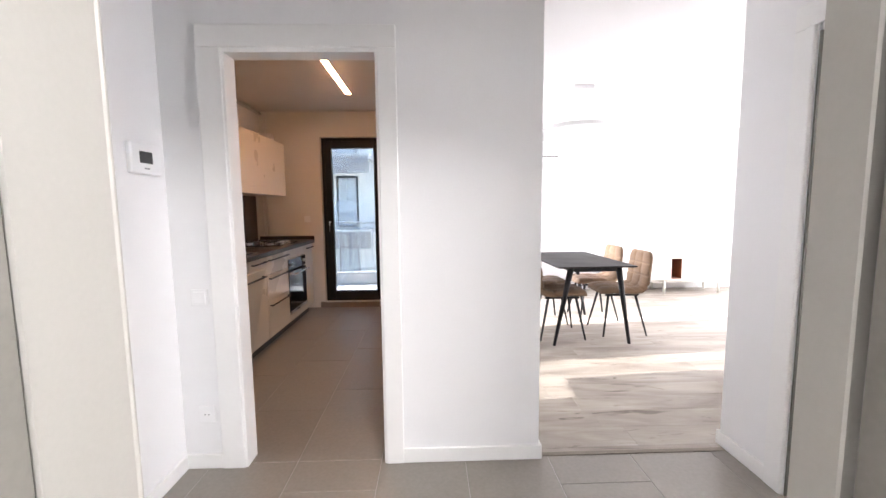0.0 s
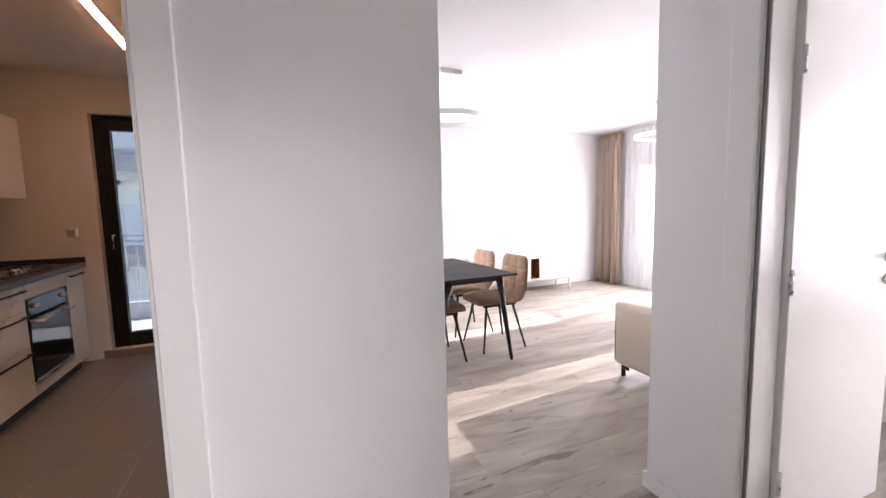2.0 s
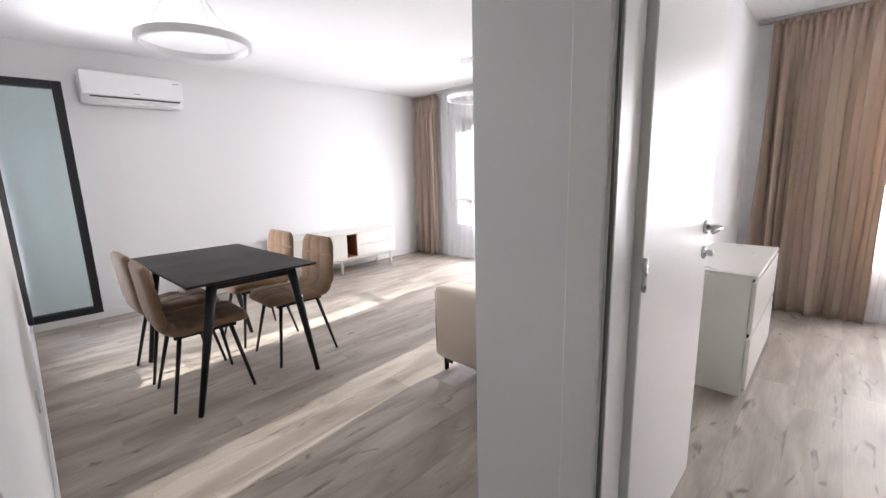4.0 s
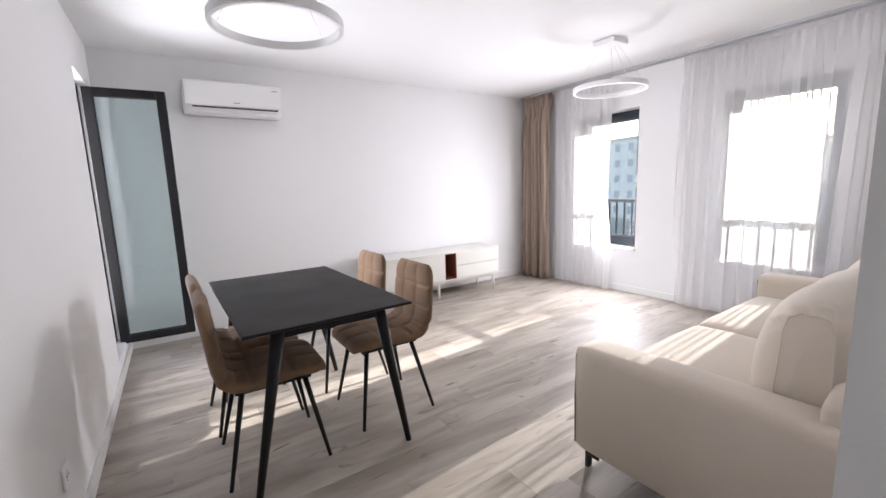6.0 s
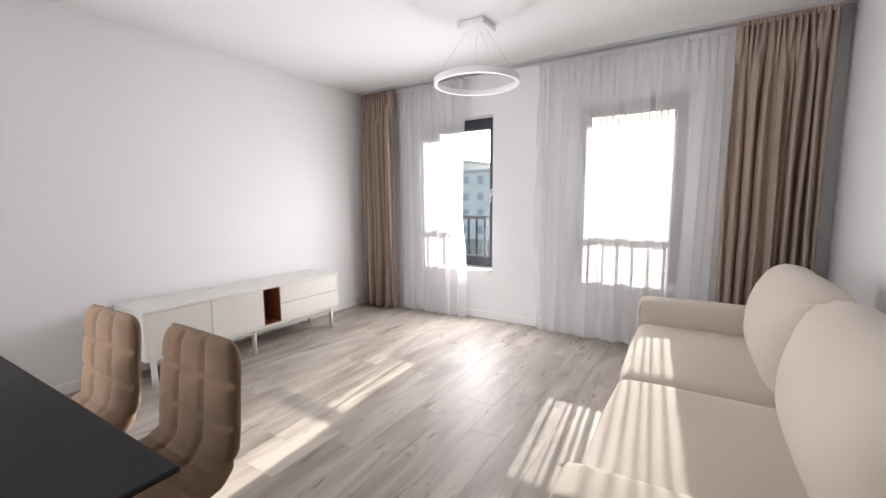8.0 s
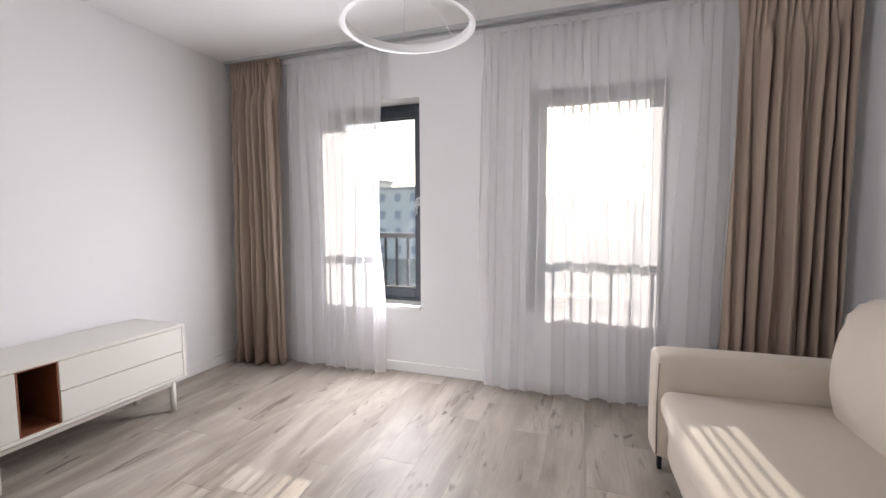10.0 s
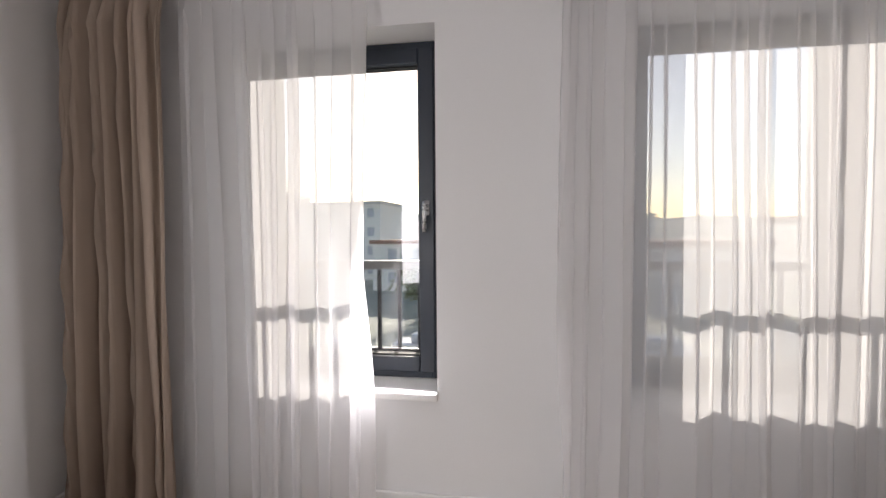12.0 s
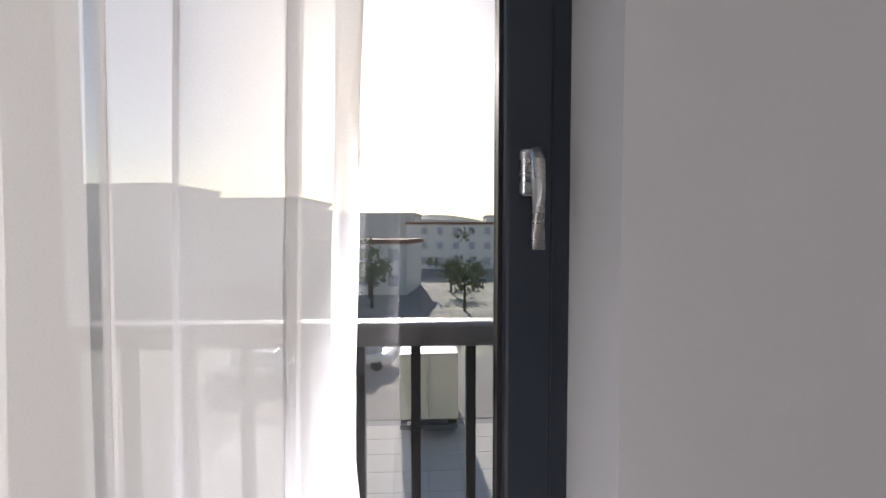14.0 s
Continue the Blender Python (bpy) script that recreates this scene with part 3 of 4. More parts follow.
def curtain(name, label, x, y0, y1, z0, z1, folds, amp, material, seed, thick=0.0, flare=0.0, group="", sq=1.0, deep=False, lap=0.17):
    rng = random.Random(seed)
    c = thing(name, label, "curtain", (x, (y0 + y1) / 2, z0), group=group)
    ny, nz = int(folds * 20), 26
    ph = [rng.uniform(0, 6.28) for _ in range(5)]
    w = y1 - y0
    bm = bmesh.new()
    rows = []
    for j in range(nz + 1):
        v = j / nz                       # 0 at the hem, 1 at the heading
        row = []
        for i in range(ny + 1):
            u = i / ny
            uu = u + 0.9 / folds * (noise.noise((u * folds * 0.45 + ph[0], seed * 3.1, v * 0.45)))
            k = math.sin(uu * folds * math.tau + ph[1])
            k = math.copysign(abs(k) ** sq, k) * (0.65 + 0.55 * noise.noise((u * folds * 0.4, seed, 4)))
            if deep:
                k = 1.7 * abs(math.sin((uu * folds + 0.25 * noise.noise((u * 5, v * 1.2, seed))) * math.pi)) ** 0.75 * (0.75 + 0.5 * noise.noise((u * folds * 0.9, v * 0.8, seed + 3))) - 0.9
            k += 0.4 * math.sin(uu * folds * 0.53 * math.tau + ph[2] + (1 - v) * 0.9)
            k += 0.45 * noise.noise((u * folds * 1.6, v * 1.6, seed * 7.7 + 2))
            pl = max(0.0, min(1.0, (v - 0.86) / 0.1))
            k = k * (1 - pl) + pl * 0.75 * math.sin(u * folds * 1.7 * math.tau + 4 * noise.noise((u * 6, seed, 1))) * (0.7 + 0.8 * noise.noise((u * 9, seed, 5)))
            head = max(0.0, (v - 0.955) / 0.045)
            a = amp * (0.8 + 0.35 * (1 - v)) * (1 - 0.55 * head)
            yy = (u - 0.5) * w * (1 + flare * (1 - v) ** 1.5) + lap * w / folds * (1 - pl) * math.sin(2 * (uu * folds * math.tau + ph[1])) * (0.7 + 0.6 * noise.noise((u * folds * 0.5, seed, 9))) + 0.012 * noise.noise((u * 9, v * 2.2, seed))
            row.append(bm.verts.new((a * k, yy, v * (z1 - z0) + (0.008 * noise.noise((u * folds, 0, seed)) if j == 0 else 0))))
        rows.append(row)
    for A, B in zip(rows, rows[1:]):
        for i in range(ny):
            bm.faces.new((A[i], A[i + 1], B[i + 1], B[i]))
    cl = part("cloth", bm, material, c, smooth=True)
    if thick:
        s = cl.modifiers.new("thickness", "SOLIDIFY")
        s.thickness = thick
    part("heading_tape", boxm(-0.004, 0.004, -w / 2, w / 2, z1 - z0 - 0.03, z1 - z0 + 0.008), material, c)
    return c


curtain("drape", "long taupe gathered curtain beside the window", 6.66, 7.055, 7.535, 0.012, 2.41, 9, 0.085, DRAPE, 3, 0.003, -0.02, "taupe curtains", 0.8, True)
curtain("drape", "long taupe gathered curtain behind the sofa", 6.64, 3.53, 4.06, 0.012, 2.41, 9, 0.06, DRAPE, 8, 0.003, 0.03, "taupe curtains", 0.8, True)
curtain("sheer_curtain", "white sheer curtain drawn over half the window", 6.72, 6.24, 7.13, 0.014, 2.41, 7, 0.032, SHEER, 5, 0, 0.02, "sheer curtains", lap=0.26)
curtain("sheer_curtain", "white sheer curtain over the whole window", 6.72, 3.98, 5.47, 0.014, 2.41, 13, 0.03, SHEER, 12, 0, 0.0, "sheer curtains", lap=0.26)
curtain("bedroom_drape", "long sand coloured curtain in the bedroom", 6.66, 2.42, 3.18, 0.012, 2.41, 9, 0.06, BEDDRAPE, 21, 0.003, 0.04, "", 0.8, True)
curtain("bedroom_sheer", "white sheer curtain over the bedroom window", 6.72, 0.9, 2.45, 0.014, 2.41, 13, 0.026, SHEER, 33, 0, 0.0)
for y0, y1 in ((3.46, 7.58), (0.5, 3.28)):
    tr = thing("curtain_track", "slim grey double curtain track under the ceiling", "curtain rail", (6.68, y0, CZ))
    for dx in (-0.03, 0.03):
        part("track", boxm(dx - 0.012, dx + 0.012, 0, y1 - y0, -0.022, 0), RAILG, tr)

# ---- living room ----


def pad(profile, half, thick, qs, qw, depth, na=60, nb=48, taper=0.0):
    """An upholstered, quilted pad along a profile in x and z: half its width, number of quilted fields along and across."""
    pts = [Vector((p[0], 0, p[1])) for p in profile]
    cum = [0]
    for a, b in zip(pts, pts[1:]):
        cum.append(cum[-1] + (b - a).length)

    def at(s):
        d = s * cum[-1]
        for i in range(len(pts) - 1):
            if d <= cum[i + 1] + 1e-9:
                f = (d - cum[i]) / (cum[i + 1] - cum[i])
                return pts[i].lerp(pts[i + 1], f)
        return pts[-1]
    bm = bmesh.new()
    F, B = [], []
    for i in range(na + 1):
        s = (1 - math.cos(math.pi * i / na)) / 2 * 0.4 + i / na * 0.6
        p, q0, q1 = at(s), at(max(0, s - 0.03)), at(min(1, s + 0.03))
        tg = (q1 - q0).normalized()
        nm = Vector((tg.z, 0, -tg.x))
        e = abs(2 * s - 1)
        hw = half * (1 - taper * s) * (1 - 0.22 * e ** 6)
        fr, br = [], []
        for j in range(nb + 1):
            t = -math.cos(math.pi * j / nb) * 0.45 + (2 * j / nb - 1) * 0.55
            th = thick * max(0, 1 - abs(t) ** 7) ** 0.5 * max(0, 1 - e ** 12) ** 0.5
            a, b = s * qs, (t + 1) / 2 * qw
            pil = -depth * max(1 - abs(math.sin(math.pi * a)) * 3.2, 1 - abs(math.sin(math.pi * b)) * 3.2, 0.0) + depth * 0.7 * (abs(math.sin(math.pi * a) * math.sin(math.pi * b)) ** 0.7 - 1)
            y = t * hw
            fr.append(bm.verts.new(p + Vector((0, y, 0)) + nm * (th / 2 + pil * min(1, th / thick * 1.2))))
            br.append(bm.verts.new(p + Vector((0, y, 0)) - nm * th / 2))
        F.append(fr), B.append(br)
    for G in (F, B):
        for i in range(na):
            for j in range(nb):
                bm.faces.new((G[i][j], G[i][j + 1], G[i + 1][j + 1], G[i + 1][j]))
    bmesh.ops.remove_doubles(bm, verts=bm.verts, dist=1e-4)
    return bm


def make_chair():
    ch = thing("dining_chair", "brown quilted velvet dining chair with thin black legs at the table", "chair", group="chairs round the table")
    # local +x is the front
    part("seat", pad([(0.235, 0.425), (0.21, 0.452), (0.1, 0.462), (0, 0.455), (-0.1, 0.45), (-0.165, 0.458), (-0.2, 0.485), (-0.218, 0.535)], 0.218, 0.07, 3, 3, 0.009), VELVET, ch, smooth=True)
    part("backrest", pad([(-0.195, 0.48), (-0.214, 0.53), (-0.222, 0.6), (-0.232, 0.7), (-0.25, 0.838)], 0.226, 0.06, 3, 3, 0.011, taper=0.07), VELVET, ch, smooth=True)
    bm = bmesh.new()
    box(bm, -0.16, 0.17, -0.14, -0.115, 0.395, 0.415), box(bm, -0.16, 0.17, 0.115, 0.14, 0.395, 0.415), box(bm, -0.02, 0.02, -0.115, 0.115, 0.395, 0.413)
    part("seat_frame", bm, BLACKMET, ch)
    for sx, fx in ((0.14, 0.215), (-0.13, -0.22)):
        for s in (-1, 1):
            part("leg", tubem((fx, s * 0.205, 0), (sx, s * 0.125, 0.41), 0.0085, 0.0135, 12), BLACKMET, ch, smooth=True)
    return ch


chair = make_chair()
chair.matrix_basis = pose(3.458, 5.475, 0, 0, 0, 180)
copy_thing(chair, pose(3.42, 6.015, 0, 0, 0, 181))
copy_thing(chair, pose(2.82, 5.39, 0, 0, 0, -1))
copy_thing(chair, pose(2.81, 5.89, 0, 0, 0, 2))

tb = thing("dining_table", "rectangular black matt dining table with splayed legs", "table", (3.03, 5.575, 0), 1.4)
bm = boxm(-0.365, 0.365, -0.61, 0.61, 0.735, 0.75, 0.004, 2)
for v in bm.verts:
    if v.co.z < 0.738:
        v.co.x *= 0.985
        v.co.y *= 0.992
part("tabletop", bm, BLACKTOP, tb)
bm = bmesh.new()
for a in ((-0.2, 0.2, -0.555, -0.53), (-0.2, 0.2, 0.53, 0.555), (-0.225, -0.2, -0.555, 0.555), (0.2, 0.225, -0.555, 0.555)):
    box(bm, *a, 0.695, 0.736)
part("underframe", bm, BLACKMET, tb)
for sx in (-1, 1):
    for sy in (-1, 1):
        part("leg", tubem((sx * 0.358, sy * 0.52, 0), (sx * 0.222, sy * 0.545, 0.736), 0.014, 0.028, 18), BLACKMET, tb, smooth=True)

sbd = thing("sideboard", "long low cream sideboard with walnut niche on a slim leg frame", "sideboard", (4.18, 7.14, 0))
L, D = 1.65, 0.42
part("top", boxm(0, L, 0, D, 0.522, 0.54, 0.002, 1), LACQ, sbd)
part("bottom_panel", boxm(0, L, 0, D, 0.205, 0.223, 0.002, 1), LACQ, sbd)
for x in (0, L - 0.018):
    part("side_panel", boxm(x, x + 0.018, 0, D, 0.223, 0.522), LACQ, sbd)
part("back_panel", boxm(0.018, L - 0.018, D - 0.012, D, 0.223, 0.522), LACQ, sbd)
for x0, x1 in ((0.836, 0.85), (1.005, 1.018)):
    part("divider", boxm(x0, x1, 0.02, D - 0.012, 0.223, 0.522), LACQ, sbd)
bm = bmesh.new()
box(bm, 0.851, 0.857, 0.003, D - 0.02, 0.224, 0.521), box(bm, 0.998, 1.004, 0.003, D - 0.02, 0.224, 0.521), box(bm, 0.857, 0.998, D - 0.024, D - 0.018, 0.224, 0.521)
box(bm, 0.857, 0.998, 0.003, D - 0.024, 0.224, 0.23), box(bm, 0.857, 0.998, 0.003, D - 0.024, 0.515, 0.521)
part("niche", bm, WALNUT, sbd, "open walnut niche")
for a in ((0.02, 0.433), (0.437, 0.849)):
    part("door", boxm(*a, 0.001, 0.019, 0.226, 0.519, 0.0015, 1), LACQ, sbd)
for z in ((0.226, 0.371), (0.375, 0.519)):
    part("drawer", boxm(1.006, L - 0.02, 0.001, 0.019, *z, 0.0015, 1), LACQ, sbd)
for y in (0.05, D - 0.05):
    part("rail", boxm(0.05, L - 0.05, y - 0.012, y + 0.012, 0.165, 0.19, 0.004, 1), LACQ, sbd)
for x in (0.06, 0.78, L - 0.06):
    part("crossbar", boxm(x - 0.012, x + 0.012, 0.05, D - 0.05, 0.165, 0.189, 0.004, 1), LACQ, sbd)
    for y in (0.05, D - 0.05):
        part("leg", tubem((x, y, 0), (x, y, 0.206), 0.017, 0.019, 18), LACQ, sbd, smooth=True)

END = [(0.318, 0.43), (0.325, 0.55), (0.318, 0.7), (0.314, 0.79), (0.302, 0.832), (0.27, 0.848), (0.235, 0.85), (0.205, 0.842), (0.19, 0.81), (0.185, 0.62), (0.185, 0.43)]
MIDDLE = [(0.415, 0.43), (0.448, 0.53), (0.445, 0.65), (0.41, 0.77), (0.362, 0.85), (0.31, 0.884), (0.25, 0.893), (0.19, 0.878), (0.145, 0.81), (0.13, 0.62), (0.13, 0.43)]


def back_cushion(a, b, seed):
    """A loose stuffed cushion: boxed ends, a bulging front and top between them, wrinkled upper corners, and two flat side panels with a seam."""
    def dense(outline):
        pr = [Vector(p).lerp(Vector(q), k / 4) for p, q in zip(outline, outline[1:]) for k in range(4)] + [Vector(outline[-1])]
        for _ in range(2):
            pr = [pr[0]] + [(pr[k - 1] + pr[k] * 2 + pr[k + 1]) / 4 for k in range(1, len(pr) - 1)] + [pr[-1]]
        return pr
    pe, pm_ = dense(END), dense(MIDDLE)
    nx, mid = 60, Vector((0.24, 0.62))
    bm, rows = bmesh.new(), []
    for i in range(nx + 1):
        u = (1 - math.cos(math.pi * i / nx)) / 2
        e = abs(2 * u - 1)
        w = (1 - e ** 5) ** 0.75
        row = []
        for k, (p, q) in enumerate(zip(pe, pm_)):
            c = p.lerp(q, w)
            out = (c - mid).normalized()
            up = max(0.0, min(1.0, (c.y - 0.68) / 0.12))
            crease = max(0.0, 1 - abs(e - 0.93) / 0.09) * up
            c = c + out * (0.006 * noise.noise((u * 4, k * 0.15, seed)) + crease * 0.014 * math.sin(k * 1.5 + u * 70 + seed) * (0.6 + noise.noise((u * 30, k * 0.5, seed))))
            row.append(bm.verts.new((a + (b - a) * u, c.x, c.y)))
        rows.append(row)
    for A, B in zip(rows, rows[1:]):
        for k in range(len(pe) - 1):
            bm.faces.new((A[k], A[k + 1], B[k + 1], B[k]))
        bm.faces.new((A[-1], A[0], B[0], B[-1]))
    panels = []
    for row, s in ((rows[0], -1), (rows[-1], 1)):
        pm = bmesh.new()
        co = [v.co.copy() for v in row]
        c = sum(co, Vector()) / len(co)
        ring0 = [pm.verts.new(p) for p in co]
        ring1 = [pm.verts.new(c + (p - c) * 0.96 + Vector((s * 0.004, 0, 0))) for p in co]
        cc = pm.verts.new(c + Vector((s * 0.012, 0, 0)))
        n = len(co)
        for k in range(n):
            pm.faces.new((ring0[k], ring0[(k + 1) % n], ring1[(k + 1) % n], ring1[k]))
            pm.faces.new((ring1[k], ring1[(k + 1) % n], cc))
        sweep(pm, [p + Vector((s * 0.001, 0, 0)) for p in co], 0.0042, 6)
        panels.append(pm)
    return bm, panels


so = thing("sofa", "cream upholstered two-seat sofa with loose back cushions", "sofa", (3.935, 3.47, 0), 1.6)
LX = 2.225
part("base", soft(0.1, LX - 0.1, 0.04, 0.93, 0.105, 0.33, 0.03, 0.0, 8), SOFA, so, smooth=True)
for x0 in (0, LX - 0.175):
    arm = part("armrest", soft(x0, x0 + 0.175, 0.02, 0.975, 0.1, 0.578, 0.032, 0.008, 14, 0.002, x0), SOFA, so, smooth=True)
    for xx in (x0 + 0.009, x0 + 0.166):
        part("piping", sweep(bmesh.new(), [(xx, 0.966, 0.125), (xx, 0.97, 0.35), (xx, 0.966, 0.54)], 0.0035, 8), PIPING if xx < x0 + 0.1 else SOFA, arm, smooth=True)
part("back_frame", soft(0.05, LX - 0.05, 0.0, 0.19, 0.12, 0.655, 0.035, 0.005, 10), SOFA, so, smooth=True)
for i, (a, b) in enumerate(((0.178, 1.11), (1.114, LX - 0.178))):
    part("seat_cushion", soft(a, b, 0.2, 0.965, 0.32, 0.438, 0.045, 0.016, 14, 0.004, i * 3.0), SOFA, so, smooth=True)
    cu = part("back_cushion", bmesh.new(), SOFA, so, smooth=True)
    body, panels = back_cushion(a + 0.01 * (i == 0), b - 0.01 * (i == 1), 3 + i * 5.0)
    cu.data = mesh("back_cushion", body, SOFA, True)
    for bm in panels:
        part("side_panel", bm, SOFA, cu)
for x in (0.06, LX - 0.06):
    for y in (0.08, 0.92):
        fo = boxm(x - 0.02, x + 0.02, y - 0.05, y + 0.02, 0.09, 0.107, 0.003, 1)
        box(fo, x - 0.016, x + 0.016, y + 0.002, y + 0.02, 0.0, 0.092, 0.003, 1), box(fo, x - 0.016, x - 0.006, y - 0.05, y + 0.004, 0.06, 0.092, 0.003, 1)
        part("foot", fo, BLACKMET, so, "black metal foot")


def ring_lamp(x, y):
    la = thing("ring_pendant", "thin white ring pendant lamp under the ceiling, switched off", "ceiling lamp", (x, y, CZ), group="ring pendants")
    part("canopy", boxm(-0.1, 0.1, -0.1, 0.1, -0.04, 0, 0.006, 2), RINGW, la)
    bm, n = bmesh.new(), 72
    rs = []
    for i in range(n):
        a = i * math.tau / n
        rs.append([bm.verts.new((r * math.cos(a), r * math.sin(a), z)) for r, z in ((0.3, -0.365), (0.3, -0.405), (0.281, -0.405), (0.281, -0.365))])
    for i in range(n):
        A, B = rs[i], rs[(i + 1) % n]
        for k in range(4):
            bm.faces.new((A[k], A[(k + 1) % 4], B[(k + 1) % 4], B[k]))
    ri = part("ring", bm, RINGW, la)
    bm = bmesh.new()
    rs = []
    for i in range(n):
        a = i * math.tau / n
        rs.append([bm.verts.new((r * math.cos(a), r * math.sin(a), z)) for r, z in ((0.2815, -0.368), (0.2815, -0.402), (0.277, -0.402), (0.277, -0.368))])
    for i in range(n):
        A, B = rs[i], rs[(i + 1) % n]
        for k in range(4):
            bm.faces.new((A[k], A[(k + 1) % 4], B[(k + 1) % 4], B[k]))
    part("diffuser", bm, DIFFU, ri)
    for k in range(3):
        a = 0.5 + k * math.tau / 3
        part("cable", tubem((0.07 * math.cos(a), 0.07 * math.sin(a), -0.04), (0.29 * math.cos(a), 0.29 * math.sin(a), -0.366), 0.0012, n=6), STEEL, la)
    part("power_cable", sweep(bmesh.new(), [(0.02, -0.02, -0.04), (0.06, -0.05, -0.14), (0.12, -0.06, -0.24), (0.25, -0.13, -0.36), (0.262, -0.14, -0.37)], 0.0022, 6), PLASTIC, la)


ring_lamp(5.745, 5.585)
ring_lamp(3.03, 5.46)

ac = thing("air_conditioner", "white wall-mounted air conditioner high on the wall", "air conditioner", (2.688, 7.598, 1.955))
bm = soft(0, 0.775, -0.2, 0, 0, 0.28, 0.028, 0.0, 10)
for v in bm.verts:
    if v.co.y < -0.1 and v.co.z < 0.08:
        v.co.y += (0.08 - v.co.z) * 0.9
part("body", bm, PLASTIC, ac, smooth=True)
part("front_panel", boxm(0.006, 0.769, -0.206, -0.19, 0.07, 0.268, 0.006, 2), PLASTIC, ac)
part("vent_slot", boxm(0.06, 0.735, -0.2, -0.17, 0.057, 0.064), DARKSLOT, ac, "thin dark air outlet")
part("vent_slot", boxm(0.728, 0.735, -0.2, -0.17, 0.064, 0.1), DARKSLOT, ac)
part("flap", boxm(0.06, 0.735, -0.165, -0.12, 0.012, 0.03, 0.004, 1), PLASTIC, ac)
part("label_mark", boxm(0.37, 0.42, -0.2075, -0.205, 0.1, 0.106), GREYINK, ac)
part("label_mark", boxm(0.69, 0.74, -0.2075, -0.205, 0.225, 0.231), GREYINK, ac)


def socket(name, label, axis, at, side, u, z, n=1, round_in=True, w=0.082):
    """Wall plate with round sockets or a rocker."""
    s = thing(name, label, "socket" if round_in else "switch", (at, u, z) if axis == "x" else (u, at, z), {("x", 1): 90, ("x", -1): -90, ("y", -1): 0, ("y", 1): 180}[(axis, side)])
    part("plate", boxm(-w / 2 * n, w / 2 * n, -0.009, 0, -w / 2, w / 2, 0.004, 2), PLASTIC, s)
    for i in range(n):
        cx = (i - (n - 1) / 2) * w
        if round_in:
            ins = part("insert", tubem((cx, -0.0105, 0), (cx, -0.002, 0), 0.02, n=24), PLASTIC, s, "recessed socket face")
            for d in (-0.0095, 0.0095):
                part("pin_hole", tubem((cx + d, -0.0115, 0), (cx + d, -0.009, 0), 0.003, n=8), DARKSLOT, ins)
        else:
            part("rocker", boxm(cx - w * 0.36, cx + w * 0.36, -0.013, -0.008, -w * 0.36, w * 0.36, 0.002, 1), PLASTIC, s)


socket("wall_socket", "white wall socket low on the hall wall", "y", 3.36, -1, 0.43, 0.282)
socket("light_switch", "white light switch beside the kitchen doorway", "y", 3.36, -1, 0.432, 0.872, 1, False)
socket("wall_socket", "white wall socket low beside the dining table", "x", 2.09, 1, 5.2, 0.3)
th = thing("thermostat", "white room thermostat with a dark display", "thermostat", (0.31, 3.21, 1.513), 90)
part("case", boxm(-0.095, 0.095, -0.024, 0, -0.066, 0.066, 0.008, 2), PLASTIC, th)
part("display", boxm(-0.045, 0.035, -0.0255, -0.022, -0.02, 0.03, 0.001, 1), SCREEN, th)
part("label_mark", boxm(-0.02, 0.012, -0.0252, -0.023, -0.045, -0.039), GREYINK, th)

# ---- bedroom ----
dr = thing("dresser", "white two-drawer dresser against the bedroom wall", "chest of drawers", (4.79, 2.91, 0))
part("top", boxm(0, 1.03, 0, 0.385, 0.68, 0.7, 0.002, 1), LACQ, dr)
for x in (0, 1.012):
    part("side_panel", boxm(x, x + 0.018, 0.022, 0.385, 0, 0.68, 0.001, 1), LACQ, dr)
part("back_panel", boxm(0.018, 1.012, 0.36, 0.38, 0, 0.68), LACQ, dr)
part("bottom_panel", boxm(0.018, 1.012, 0.03, 0.36, 0, 0.05), LACQ, dr)
for z in ((0.04, 0.345), (0.375, 0.66)):
    part("drawer", boxm(0.0, 1.03, 0.0, 0.02, *z, 0.002, 1), LACQ, dr)
for z in (0.347, 0.662):
    part("grip_groove", boxm(0.02, 1.01, 0.014, 0.03, z, z + 0.016), DARKSLOT, dr)

# ---- kitchen ----


def bar_handle(parent, x, y0, y1, z):
    h = part("handle", boxm(x + 0.022, x + 0.032, y0, y1, z - 0.006, z + 0.006, 0.002, 1), BLACKMET, parent, "black bar handle")
    for y in (y0 + 0.02, y1 - 0.02):
        part("handle_post", boxm(x, x + 0.024, y - 0.005, y + 0.005, z - 0.005, z + 0.005), BLACKMET, h)


def base_unit(name, label, y0, y1, fronts):
    u = thing(name, label, "cabinet", (0, 0, 0), group="kitchen base cabinets")
    bm = bmesh.new()
    box(bm, -0.57, 0.038, y0, y0 + 0.016, 0.1, 0.868), box(bm, -0.57, 0.038, y1 - 0.016, y1, 0.1, 0.868), box(bm, -0.57, -0.56, y0 + 0.016, y1 - 0.016, 0.1, 0.868), box(bm, -0.56, 0.038, y0 + 0.016, y1 - 0.016, 0.1, 0.116)
    part("body", bm, KFRONT, u)
    part("plinth", boxm(-0.03, -0.012, y0, y1, 0, 0.1), PLINTH, u, "dark recessed plinth")
    for z0, z1 in fronts:
        f = part("front", boxm(0.04, 0.06, y0 + 0.002, y1 - 0.002, z0, z1, 0.0015, 1), KFRONT, u)
        bar_handle(f, 0.06, y0 + 0.03, y1 - 0.03, z1 - 0.035)


